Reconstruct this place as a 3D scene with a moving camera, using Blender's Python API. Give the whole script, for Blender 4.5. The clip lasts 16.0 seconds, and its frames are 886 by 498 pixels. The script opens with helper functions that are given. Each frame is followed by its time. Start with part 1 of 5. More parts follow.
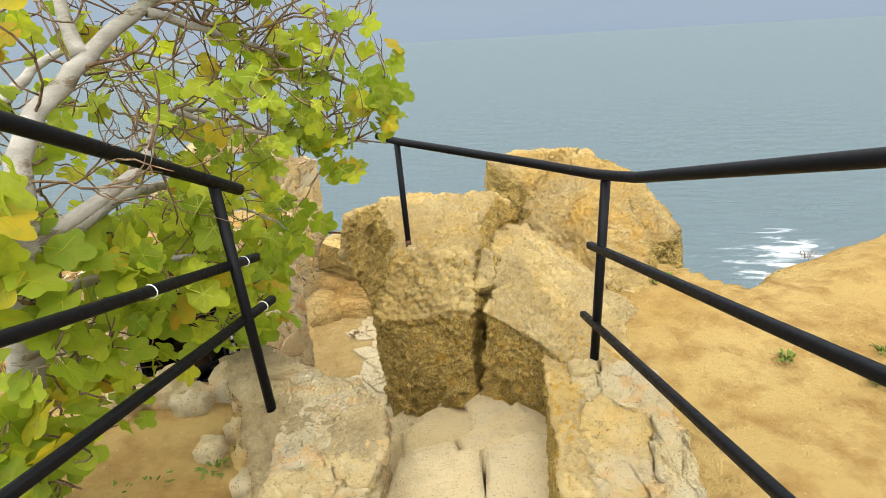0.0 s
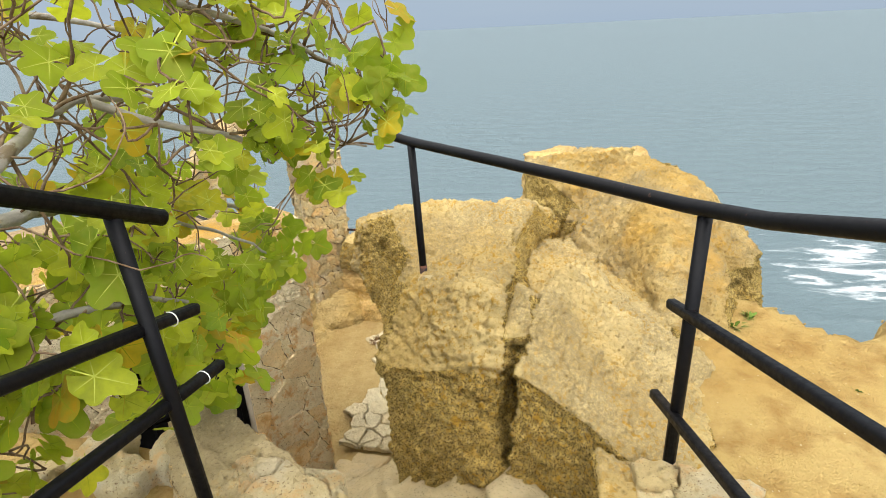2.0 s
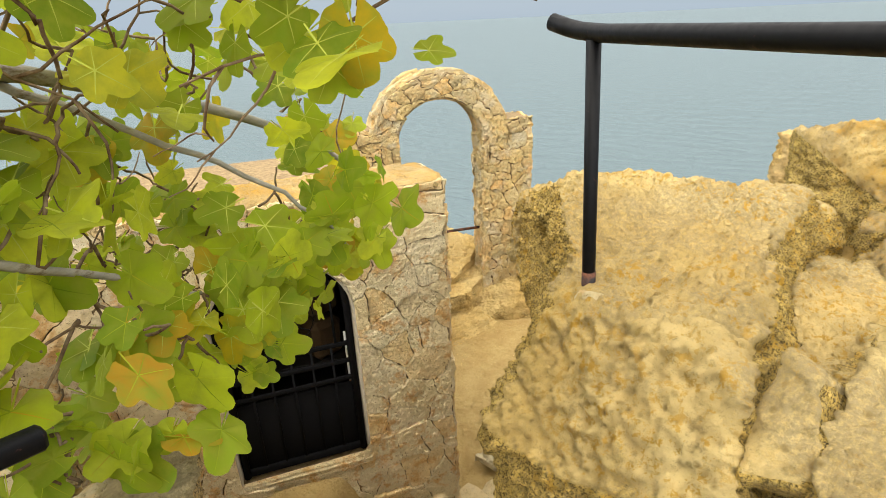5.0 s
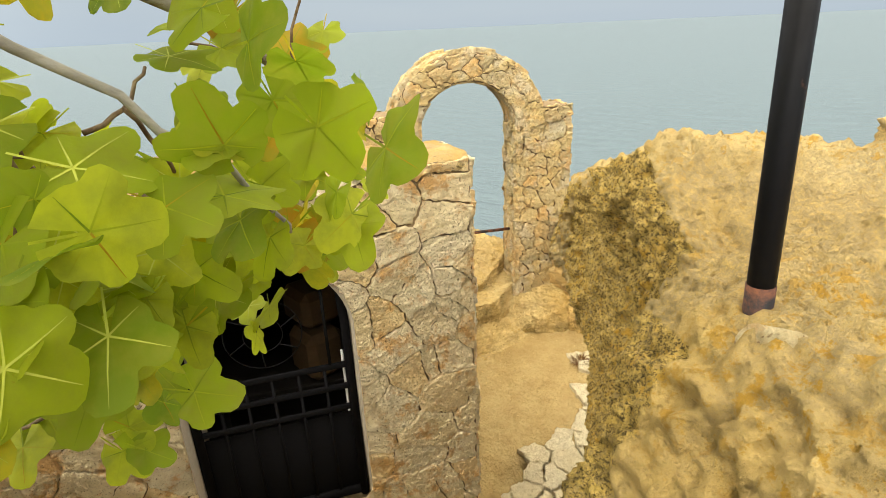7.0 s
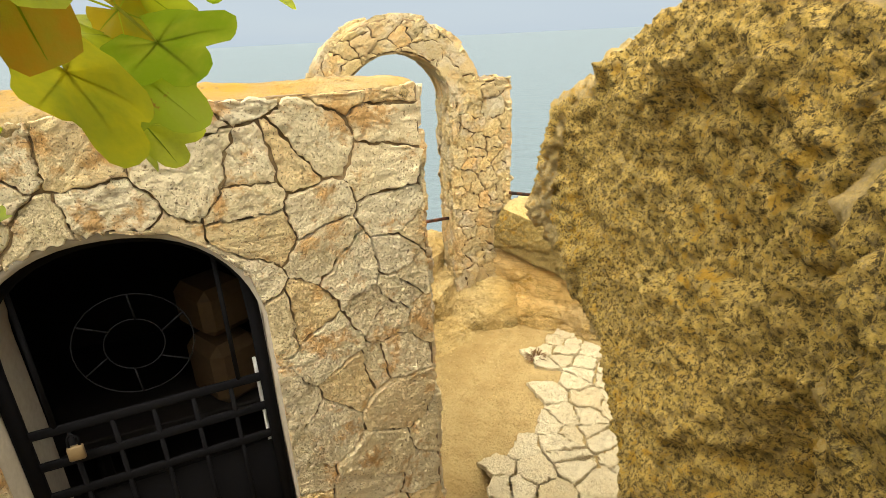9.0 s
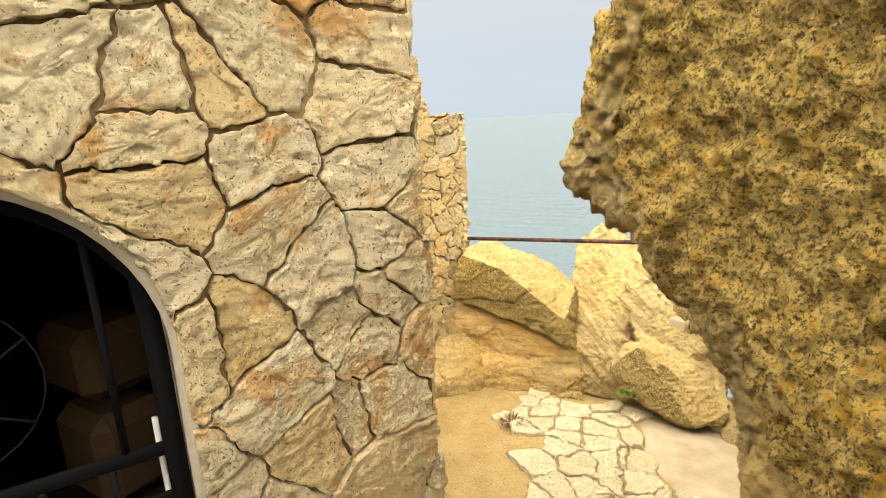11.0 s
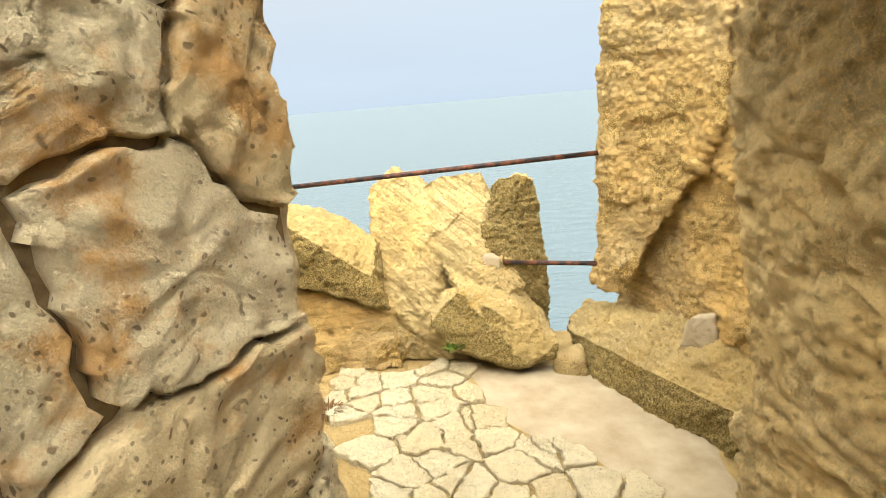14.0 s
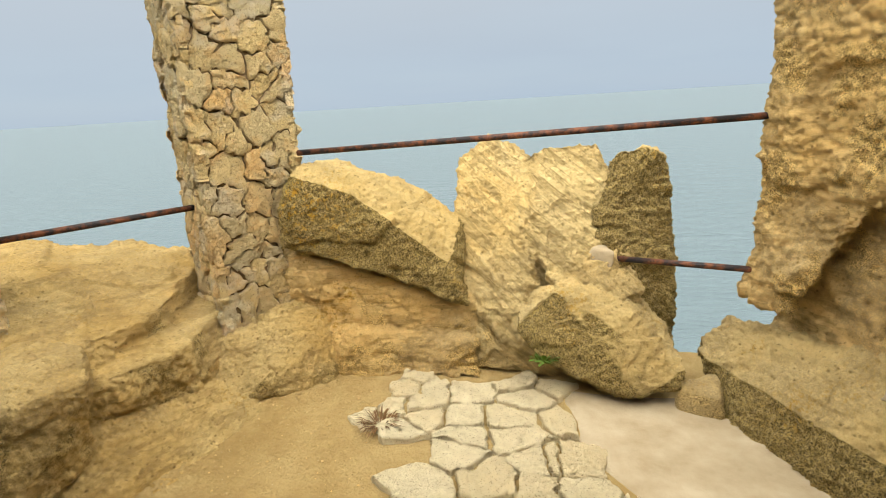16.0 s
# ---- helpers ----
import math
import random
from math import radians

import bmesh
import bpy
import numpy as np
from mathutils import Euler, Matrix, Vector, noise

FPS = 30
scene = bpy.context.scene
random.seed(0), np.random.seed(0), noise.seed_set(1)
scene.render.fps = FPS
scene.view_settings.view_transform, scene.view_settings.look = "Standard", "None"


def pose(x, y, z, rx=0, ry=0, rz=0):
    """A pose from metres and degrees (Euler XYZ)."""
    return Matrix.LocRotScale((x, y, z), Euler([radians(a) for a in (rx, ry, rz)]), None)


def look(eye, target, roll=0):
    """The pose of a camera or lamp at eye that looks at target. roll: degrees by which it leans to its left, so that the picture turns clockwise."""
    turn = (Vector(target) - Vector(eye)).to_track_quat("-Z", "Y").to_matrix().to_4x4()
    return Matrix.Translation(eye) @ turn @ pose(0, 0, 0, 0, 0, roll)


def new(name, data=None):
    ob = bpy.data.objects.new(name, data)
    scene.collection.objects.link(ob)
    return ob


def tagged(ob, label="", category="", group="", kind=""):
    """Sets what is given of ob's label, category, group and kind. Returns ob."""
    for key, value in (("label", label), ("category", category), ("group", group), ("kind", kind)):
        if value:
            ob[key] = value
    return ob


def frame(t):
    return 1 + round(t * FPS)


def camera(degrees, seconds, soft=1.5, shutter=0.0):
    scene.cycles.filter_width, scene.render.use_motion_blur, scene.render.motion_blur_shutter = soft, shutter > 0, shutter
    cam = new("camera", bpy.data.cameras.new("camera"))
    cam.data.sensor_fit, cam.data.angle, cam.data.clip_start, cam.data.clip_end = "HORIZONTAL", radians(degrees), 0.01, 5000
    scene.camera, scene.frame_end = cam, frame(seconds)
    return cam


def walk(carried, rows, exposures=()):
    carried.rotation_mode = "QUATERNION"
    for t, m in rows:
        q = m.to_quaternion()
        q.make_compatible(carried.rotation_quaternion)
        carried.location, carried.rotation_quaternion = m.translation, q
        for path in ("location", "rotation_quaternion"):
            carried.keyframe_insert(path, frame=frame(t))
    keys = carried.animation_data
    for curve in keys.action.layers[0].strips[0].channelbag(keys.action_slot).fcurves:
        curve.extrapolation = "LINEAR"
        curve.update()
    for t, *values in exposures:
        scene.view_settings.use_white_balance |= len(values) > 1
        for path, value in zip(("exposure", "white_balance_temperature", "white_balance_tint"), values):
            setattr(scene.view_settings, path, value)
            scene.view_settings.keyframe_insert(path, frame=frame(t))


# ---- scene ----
cam = camera(77.3, 16.0, 0.55)
PATH = [
    (0, (0.539, 1.059, 1.053), (0.232, 2.904, 0.343), -3.3),
    (0.5, (0.513, 1.229, 1.054), (0.2, 3.065, 0.326), -3.2),
    (1, (0.502, 1.407, 1.051), (0.154, 3.228, 0.302), -3.0),
    (1.5, (0.509, 1.561, 1.05), (0.119, 3.371, 0.294), -2.8),
    (2, (0.481, 1.741, 0.989), (0.054, 3.549, 0.247), -2.8),
    (2.5, (0.46, 1.885, 0.943), (-0.016, 3.691, 0.226), -2.6),
    (3, (0.476, 2.066, 0.873), (-0.109, 3.843, 0.167), -2.0),
    (3.5, (0.446, 2.21, 0.795), (-0.232, 3.953, 0.085), -2.2),
    (4, (0.377, 2.396, 0.747), (-0.434, 4.079, 0.035), -2.4),
    (4.5, (0.34, 2.577, 0.664), (-0.598, 4.19, -0.058), -2.4),
    (5, (0.277, 2.751, 0.585), (-0.781, 4.266, -0.18), -2.8),
    (5.2, (0.238, 2.808, 0.566), (-0.844, 4.291, -0.228), -3.0),
    (7.3, (-0.134, 3.346, 0.26), (-1.271, 4.815, -0.48), -2.6),
    (7.5, (-0.165, 3.393, 0.242), (-1.292, 4.87, -0.498), -2.3),
    (8, (-0.268, 3.499, 0.141), (-1.334, 5.051, -0.533), -2.4),
    (8.5, (-0.361, 3.555, 0.033), (-1.333, 5.161, -0.657), -3.9),
    (8.7, (-0.398, 3.589, -0.02), (-1.347, 5.19, -0.751), -3.6),
    (10.8, (-0.824, 3.969, -0.466), (-1.608, 5.757, -0.899), -3.2),
    (11, (-0.873, 4.0, -0.521), (-1.608, 5.803, -0.98), -3.3),
    (11.5, (-0.997, 4.068, -0.634), (-1.6, 5.907, -1.137), -5.5),
    (12, (-1.112, 4.19, -0.766), (-1.598, 6.051, -1.315), -4.2),
    (12.5, (-1.202, 4.269, -0.862), (-1.464, 6.189, -1.358), -5.3),
    (13, (-1.253, 4.392, -0.952), (-1.322, 6.324, -1.462), -5.4),
    (13.5, (-1.27, 4.533, -1.023), (-1.21, 6.465, -1.539), -4.6),
    (14, (-1.302, 4.713, -1.086), (-1.199, 6.642, -1.602), -4.9),
    (14.5, (-1.27, 4.873, -1.103), (-1.29, 6.806, -1.617), -4.0),
    (15, (-1.236, 5.063, -1.17), (-1.324, 6.99, -1.698), -2.8),
    (15.5, (-1.203, 5.251, -1.258), (-1.367, 7.179, -1.762), -3.4),
    (16, (-1.198, 5.437, -1.342), (-1.483, 7.348, -1.856), -3.5),
]
walk(cam, [(t, look(eye, target, roll)) for t, eye, target, roll in PATH], [(0.0, 0.0, 6500, 10), (4.0, 0.22, 6700, 10), (6.5, 0.28, 7300, 10), (8.6, 0.46, 7300, 10), (10.8, 0.60, 7500, 12), (12.0, 0.76, 6450, 10), (13.6, 0.80, 6550, 10), (14.5, 0.54, 7300, 10), (16.0, 0.30, 6900, 10)])

# ---- sky and sun: bright overcast over the sea ----
world = bpy.data.worlds.new("sky")
scene.world = world
world.use_nodes = True
wn = world.node_tree
sky = wn.nodes.new("ShaderNodeTexSky")
sky.sky_type, sky.sun_disc = "NISHITA", False
sky.sun_elevation, sky.sun_rotation = radians(57), radians(163)
sky.air_density, sky.dust_density, sky.ozone_density = 1.0, 0.6, 2.0
way_up = wn.nodes.new("ShaderNodeTexCoord")
flat = wn.nodes.new("ShaderNodeMapping")
flat.inputs["Scale"].default_value = (1.0, 1.0, 6.0)
cloud = wn.nodes.new("ShaderNodeTexNoise")
cloud.inputs["Scale"].default_value, cloud.inputs["Detail"].default_value = 1.6, 7
veil = wn.nodes.new("ShaderNodeValToRGB")
veil.color_ramp.elements[0].position, veil.color_ramp.elements[1].position = 0.40, 0.72
veil.color_ramp.elements[0].color, veil.color_ramp.elements[1].color = (0.93, 0.93, 0.93, 1), (1.0, 1.0, 1.0, 1)
overcast = wn.nodes.new("ShaderNodeMix")
overcast.data_type = "RGBA"
split = wn.nodes.new("ShaderNodeSeparateXYZ")
rise = wn.nodes.new("ShaderNodeMapRange")
rise.interpolation_type = "SMOOTHSTEP"
rise.inputs[1].default_value, rise.inputs[2].default_value, rise.inputs[3].default_value, rise.inputs[4].default_value = 0.22, 0.58, 0.57, 2.2
tone = wn.nodes.new("ShaderNodeValToRGB")
tone.color_ramp.elements[0].position, tone.color_ramp.elements[1].position = 0.0, 0.6
tone.color_ramp.elements[0].color, tone.color_ramp.elements[1].color = (0.60, 0.77, 0.98, 1), (0.96, 0.96, 0.95, 1)
lift = wn.nodes.new("ShaderNodeVectorMath")
lift.operation = "SCALE"
thick = wn.nodes.new("ShaderNodeMath")
thick.operation, thick.inputs[1].default_value = "MULTIPLY", 7.4
# the unseen landward sky, where the sun stands, is brightened as added fill
sunward = wn.nodes.new("ShaderNodeMapRange")
sunward.interpolation_type = "SMOOTHSTEP"
sunward.inputs[1].default_value, sunward.inputs[2].default_value, sunward.inputs[3].default_value, sunward.inputs[4].default_value = -0.7, 0.45, 2.6, 1.0
glow = wn.nodes.new("ShaderNodeMath")
glow.operation = "MULTIPLY"
wn.links.new(split.outputs[1], sunward.inputs[0])
wn.links.new(sunward.outputs[0], glow.inputs[1])
wn.links.new(way_up.outputs["Generated"], split.inputs[0])
wn.links.new(split.outputs[2], rise.inputs[0])
wn.links.new(split.outputs[2], tone.inputs[0])
wn.links.new(rise.outputs[0], thick.inputs[0])
wn.links.new(tone.outputs[0], lift.inputs[0])
wn.links.new(thick.outputs[0], glow.inputs[0])
wn.links.new(glow.outputs[0], lift.inputs["Scale"])
wn.links.new(lift.outputs[0], overcast.inputs[7])
wn.links.new(way_up.outputs["Generated"], flat.inputs[0])
wn.links.new(flat.outputs[0], cloud.inputs["Vector"])
wn.links.new(cloud.outputs["Fac"], veil.inputs[0])
wn.links.new(veil.outputs[0], overcast.inputs[0])
wn.links.new(sky.outputs[0], overcast.inputs[6])
wn.links.new(overcast.outputs[2], wn.nodes["Background"].inputs[0])
wn.nodes["Background"].inputs[1].default_value = 0.14
sun = new("sun", bpy.data.lights.new("sun", "SUN"))
sun.data.energy, sun.data.angle, sun.data.color = 0.65, radians(60), (1.0, 0.86, 0.62)
sun.matrix_world = look((0, 0, 0), (-0.10, 0.50, -0.86))


# ---- materials ----
def material(name):
    m = bpy.data.materials.new(name)
    m.use_nodes = True
    nt = m.node_tree
    bsdf = nt.nodes["Principled BSDF"]
    bsdf.inputs["Specular IOR Level"].default_value = 0.25
    return m, nt, bsdf


def node(nt, kind, **values):
    n = nt.nodes.new(kind)
    for key, v in values.items():
        n.inputs[key.replace("_", " ")].default_value = v
    return n


def coords(nt, stretch=(1, 1, 1), tilt=0.0):
    g = nt.nodes.new("ShaderNodeNewGeometry")
    mp = nt.nodes.new("ShaderNodeMapping")
    mp.inputs["Scale"].default_value = stretch
    turn = nt.nodes.new("ShaderNodeMapping")
    turn.inputs["Rotation"].default_value = (0, radians(tilt), 0)
    nt.links.new(g.outputs["Position"], turn.inputs["Vector"])
    nt.links.new(turn.outputs[0], mp.inputs["Vector"])
    return mp.outputs[0]


def noisy(nt, vec, scale, detail=6, rough=0.6, distort=0.0):
    n = node(nt, "ShaderNodeTexNoise", Scale=scale, Detail=detail, Roughness=rough, Distortion=distort)
    nt.links.new(vec, n.inputs["Vector"])
    return n.outputs["Fac"]


def nt_colour(nt, vec, scale):
    n = node(nt, "ShaderNodeTexNoise", Scale=scale)
    nt.links.new(vec, n.inputs["Vector"])
    return n.outputs["Color"]


def cells(nt, vec, scale, feature="F1"):
    n = node(nt, "ShaderNodeTexVoronoi", Scale=scale)
    n.feature = feature
    nt.links.new(vec, n.inputs["Vector"])
    return n.outputs["Distance"]


def ramp(nt, fac, lo, hi, a=(0, 0, 0), b=(1, 1, 1)):
    r = nt.nodes.new("ShaderNodeValToRGB")
    r.color_ramp.elements[0].position, r.color_ramp.elements[1].position = lo, hi
    r.color_ramp.elements[0].color, r.color_ramp.elements[1].color = (*a, 1), (*b, 1)
    nt.links.new(fac, r.inputs[0])
    return r.outputs[0]


def mix(nt, fac, a, b, mode="MIX"):
    m = nt.nodes.new("ShaderNodeMix")
    m.data_type, m.blend_type = "RGBA", mode
    for socket, v in ((m.inputs[0], fac), (m.inputs[6], a), (m.inputs[7], b)):
        if isinstance(v, (tuple, list)):
            socket.default_value = (*v, 1)
        elif isinstance(v, (int, float)):
            socket.default_value = v
        else:
            nt.links.new(v, socket)
    return m.outputs[2]


def calc(nt, op, a, b=0.0):
    m = nt.nodes.new("ShaderNodeMath")
    m.operation = op
    for socket, v in zip(m.inputs, (a, b)):
        if isinstance(v, (int, float)):
            socket.default_value = v
        else:
            nt.links.new(v, socket)
    return m.outputs[0]


def relief(nt, bsdf, layers):
    """Chain of bumps: (height, strength, distance)."""
    last = None
    for h, strength, dist in layers:
        b = node(nt, "ShaderNodeBump", Strength=strength, Distance=dist)
        nt.links.new(h, b.inputs["Height"])
        if last:
            nt.links.new(last, b.inputs["Normal"])
        last = b.outputs[0]
    nt.links.new(last, bsdf.inputs["Normal"])


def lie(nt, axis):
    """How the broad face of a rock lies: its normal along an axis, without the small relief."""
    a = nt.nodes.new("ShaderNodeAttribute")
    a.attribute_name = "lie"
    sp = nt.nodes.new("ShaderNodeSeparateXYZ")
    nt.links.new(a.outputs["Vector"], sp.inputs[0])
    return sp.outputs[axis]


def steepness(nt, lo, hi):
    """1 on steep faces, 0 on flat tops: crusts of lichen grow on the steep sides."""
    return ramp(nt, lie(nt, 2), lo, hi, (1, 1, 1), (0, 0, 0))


def rock_material(name, sand, pale, crust, crust_all=0.35, crust_side=0.9, yellow=0.3, strata=0.0, orange_top=0.0, aspect=0.0, dark=1.0, light=2.8, tilt=0.0):
    m, nt, bsdf = material(name)
    v = coords(nt)
    big, mid, fine = noisy(nt, v, 1.3), noisy(nt, v, 7, 8), noisy(nt, v, 45, 6, 0.7)
    col = mix(nt, ramp(nt, big, 0.38, 0.62), sand, pale)
    col = mix(nt, calc(nt, "MULTIPLY", ramp(nt, mid, 0.35, 0.75), dark), col, tuple(c * 0.62 for c in sand))
    if strata:
        lines = noisy(nt, coords(nt, (1.2, 1.2, 9), tilt), 2.2, 8, 0.65, 0.6)
        col = mix(nt, calc(nt, "MULTIPLY", ramp(nt, lines, 0.48, 0.60), strata), col, tuple(c * 0.5 for c in sand))
    grain = calc(nt, "MULTIPLY", ramp(nt, noisy(nt, v, 1.6, 5, 0.6, 0.3), 0.46, 0.56), ramp(nt, noisy(nt, v, 85, 4, 0.8), 0.36, 0.56))
    col = mix(nt, calc(nt, "MULTIPLY", grain, min(0.9, 1.0 * dark)), col, (0.34, 0.265, 0.14))
    col = mix(nt, ramp(nt, noisy(nt, v, 75, 5, 0.8), 0.34, 0.47, (0.6 * dark,) * 3, (0.0,) * 3), col, tuple(c * 0.32 for c in sand))
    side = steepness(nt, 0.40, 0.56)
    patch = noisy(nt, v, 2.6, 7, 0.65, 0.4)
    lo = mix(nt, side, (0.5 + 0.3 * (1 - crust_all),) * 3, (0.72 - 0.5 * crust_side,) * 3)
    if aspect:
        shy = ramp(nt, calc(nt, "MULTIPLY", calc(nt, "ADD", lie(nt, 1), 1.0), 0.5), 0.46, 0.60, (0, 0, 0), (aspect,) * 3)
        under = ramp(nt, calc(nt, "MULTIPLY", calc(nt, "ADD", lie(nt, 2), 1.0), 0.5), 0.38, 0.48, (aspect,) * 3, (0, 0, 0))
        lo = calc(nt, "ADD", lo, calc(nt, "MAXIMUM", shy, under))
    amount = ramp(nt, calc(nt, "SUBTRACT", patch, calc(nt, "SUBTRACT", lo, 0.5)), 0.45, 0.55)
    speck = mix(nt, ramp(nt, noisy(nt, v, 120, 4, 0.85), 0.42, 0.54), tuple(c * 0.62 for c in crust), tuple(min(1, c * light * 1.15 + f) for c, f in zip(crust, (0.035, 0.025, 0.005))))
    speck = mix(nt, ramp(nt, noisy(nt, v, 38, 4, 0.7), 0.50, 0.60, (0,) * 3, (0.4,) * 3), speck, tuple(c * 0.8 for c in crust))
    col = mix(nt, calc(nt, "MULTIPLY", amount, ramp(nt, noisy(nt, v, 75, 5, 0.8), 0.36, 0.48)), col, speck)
    if yellow:
        spots = calc(nt, "MULTIPLY", ramp(nt, noisy(nt, v, 30, 5, 0.75), 0.53, 0.59), ramp(nt, noisy(nt, v, 1.9), 0.62 - 0.25 * yellow, 0.74 - 0.2 * yellow, (0, 0, 0), (0.8, 0.8, 0.8)))
        col = mix(nt, spots, col, (0.50, 0.27, 0.02))
    if orange_top:
        top = steepness(nt, 0.55, 0.8)
        inv = calc(nt, "SUBTRACT", 1.0, top)
        col = mix(nt, calc(nt, "MULTIPLY", inv, ramp(nt, noisy(nt, v, 3.2, 8, 0.7), 0.54 - 0.12 * orange_top, 0.64, (0,) * 3, (0.45 + 0.35 * min(1.0, orange_top),) * 3)), col, (0.56, 0.30, 0.03))
    pits = ramp(nt, cells(nt, v, 30), 0.05, 0.28)
    pitmask = calc(nt, "MAXIMUM", pits, ramp(nt, noisy(nt, v, 9), 0.45, 0.55))
    # pits take a darker sand tone, painting in the shade inside them
    col = mix(nt, pitmask, tuple(c * 0.5 for c in sand), col)
    nt.links.new(col, bsdf.inputs["Base Color"])
    bsdf.inputs["Roughness"].default_value = 0.93
    layers = [(mid, 0.8, 0.04), (fine, 1.0, 0.026), (pitmask, 0.8, 0.014), (noisy(nt, v, 140, 4, 0.8), 1.0, 0.010)]
    if strata:
        layers.insert(0, (lines, 0.9, 0.06 * strata))
    relief(nt, bsdf, layers)
    return m


def stone_material(name, tones, rust=0.3, pit=0.6, grey=0.3):
    """Dressed or found stones; each takes its own tone."""
    m, nt, bsdf = material(name)
    v = coords(nt)
    rnd = nt.nodes.new("ShaderNodeObjectInfo").outputs["Random"]
    r = nt.nodes.new("ShaderNodeValToRGB")
    r.color_ramp.interpolation = "LINEAR"
    nt.links.new(rnd, r.inputs[0])
    for i, t in enumerate(tones):
        e = r.color_ramp.elements[i] if i < 2 else r.color_ramp.elements.new(1)
        e.position, e.color = i / (len(tones) - 1), (*t, 1)
    mid, fine = noisy(nt, v, 9, 8, 0.65), noisy(nt, v, 60, 6, 0.7)
    col = mix(nt, ramp(nt, mid, 0.45, 0.75), r.outputs[0], tuple(c * 0.86 for c in tones[0]))
    col = mix(nt, ramp(nt, noisy(nt, v, 150, 4, 0.8), 0.34, 0.46, (0.40,) * 3, (0.0,) * 3), col, tuple(c * 0.5 for c in tones[0]))
    col = mix(nt, calc(nt, "MULTIPLY", ramp(nt, noisy(nt, v, 5, 7), 0.5, 0.62), grey), col, (0.62, 0.55, 0.40))
    col = mix(nt, calc(nt, "MULTIPLY", ramp(nt, noisy(nt, v, 8, 7, 0.7), 0.52, 0.62), rust), col, (0.70, 0.37, 0.11))
    rugged = noisy(nt, v, 24, 6, 0.75)
    # hollows of the relief are coloured darker, shade painted into the stone
    col = mix(nt, ramp(nt, rugged, 0.30, 0.50, (0.32 * pit,) * 3, (0.0,) * 3), col, tuple(c * f for c, f in zip(tones[0], (0.52, 0.42, 0.30))))
    crooked = mix(nt, 0.04, v, nt_colour(nt, v, 30))
    small = calc(nt, "MAXIMUM", ramp(nt, cells(nt, crooked, 95), 0.16, 0.26), ramp(nt, noisy(nt, v, 13, 4), 0.51, 0.60))
    large = calc(nt, "MAXIMUM", ramp(nt, cells(nt, crooked, 34), 0.08, 0.17), ramp(nt, noisy(nt, v, 8, 3), 0.42, 0.50))
    pits = calc(nt, "MINIMUM", small, large)
    # pits are coloured dark brown, their inner shade put into the colour
    col = mix(nt, pits, mix(nt, 0.75, col, (0.22, 0.12, 0.045)), col)
    nt.links.new(col, bsdf.inputs["Base Color"])
    bsdf.inputs["Roughness"].default_value = 0.92
    relief(nt, bsdf, [(mid, 0.7, 0.025), (pits, pit, 0.026), (rugged, 1.0, 0.036), (fine, 1.0, 0.017), (noisy(nt, v, 190, 4, 0.8), 1.0, 0.006)])
    return m


SAND, PALE = (0.56, 0.37, 0.115), (0.66, 0.50, 0.22)
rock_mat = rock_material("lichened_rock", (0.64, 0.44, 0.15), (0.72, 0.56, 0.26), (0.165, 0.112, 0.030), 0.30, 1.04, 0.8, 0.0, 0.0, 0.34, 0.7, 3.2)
far_mat = rock_material("orange_lichen_rock", SAND, PALE, (0.17, 0.12, 0.035), 0.3, 0.85, 0.6, 0.0, 0.25)
strata_mat = rock_material("layered_sandstone", (0.62, 0.41, 0.135), (0.70, 0.52, 0.22), (0.20, 0.145, 0.055), 0.05, 0.32, 0.15, 0.5, 0.0, 0.0, 0.35, 2.2)
wall_rock_mat = rock_material("ochre_rock", (0.62, 0.42, 0.15), (0.68, 0.52, 0.25), (0.20, 0.145, 0.06), 0.30, 0.55, 0.5, 0.25, 0.0, 0.0, 0.6)
pillar_mat = rock_material("ochre_pillar", (0.76, 0.49, 0.165), (0.80, 0.58, 0.26), (0.26, 0.175, 0.06), 0.05, 0.34, 0.2, 0.5, 0.0, 0.0, 0.5)
bedded_mat = rock_material("slanting_sandstone", (0.74, 0.52, 0.20), (0.78, 0.60, 0.28), (0.30, 0.21, 0.08), 0.04, 0.26, 0.1, 0.75, 0.0, 0.0, 0.4, 2.2, -38)
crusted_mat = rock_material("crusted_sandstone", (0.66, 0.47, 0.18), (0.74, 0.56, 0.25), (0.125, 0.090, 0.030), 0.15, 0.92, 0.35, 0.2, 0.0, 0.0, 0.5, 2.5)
foot_mat = rock_material("hewn_ochre_rock", (0.84, 0.57, 0.21), (0.86, 0.65, 0.31), (0.40, 0.26, 0.09), 0.0, 0.08, 0.10, 0.0, 0.0, 0.0, 0.55)
masonry_mat = stone_material("rubble_stone", [(0.90, 0.72, 0.40), (0.92, 0.80, 0.53), (0.90, 0.65, 0.30), (0.92, 0.78, 0.50), (0.84, 0.73, 0.49), (0.90, 0.74, 0.43)], 0.8, 0.9, 0.10)
column_mat = stone_material("column_stone", [(0.66, 0.50, 0.24), (0.74, 0.54, 0.23), (0.55, 0.45, 0.25), (0.82, 0.51, 0.19)], 0.35, 0.8, 0.5)
flag_mat = stone_material("pale_flagstone", [(0.78, 0.66, 0.40), (0.82, 0.72, 0.47), (0.74, 0.60, 0.34)], 0.04, 0.4, 0.1)
cap_mat = stone_material("cap_stone", [(0.66, 0.50, 0.23), (0.68, 0.55, 0.30), (0.60, 0.51, 0.31), (0.68, 0.48, 0.17)], 0.5, 0.7, 0.45)
step_mat = stone_material("step_stone", [(0.74, 0.58, 0.31), (0.78, 0.63, 0.36), (0.68, 0.52, 0.26)], 0.05, 0.3, 0.2)


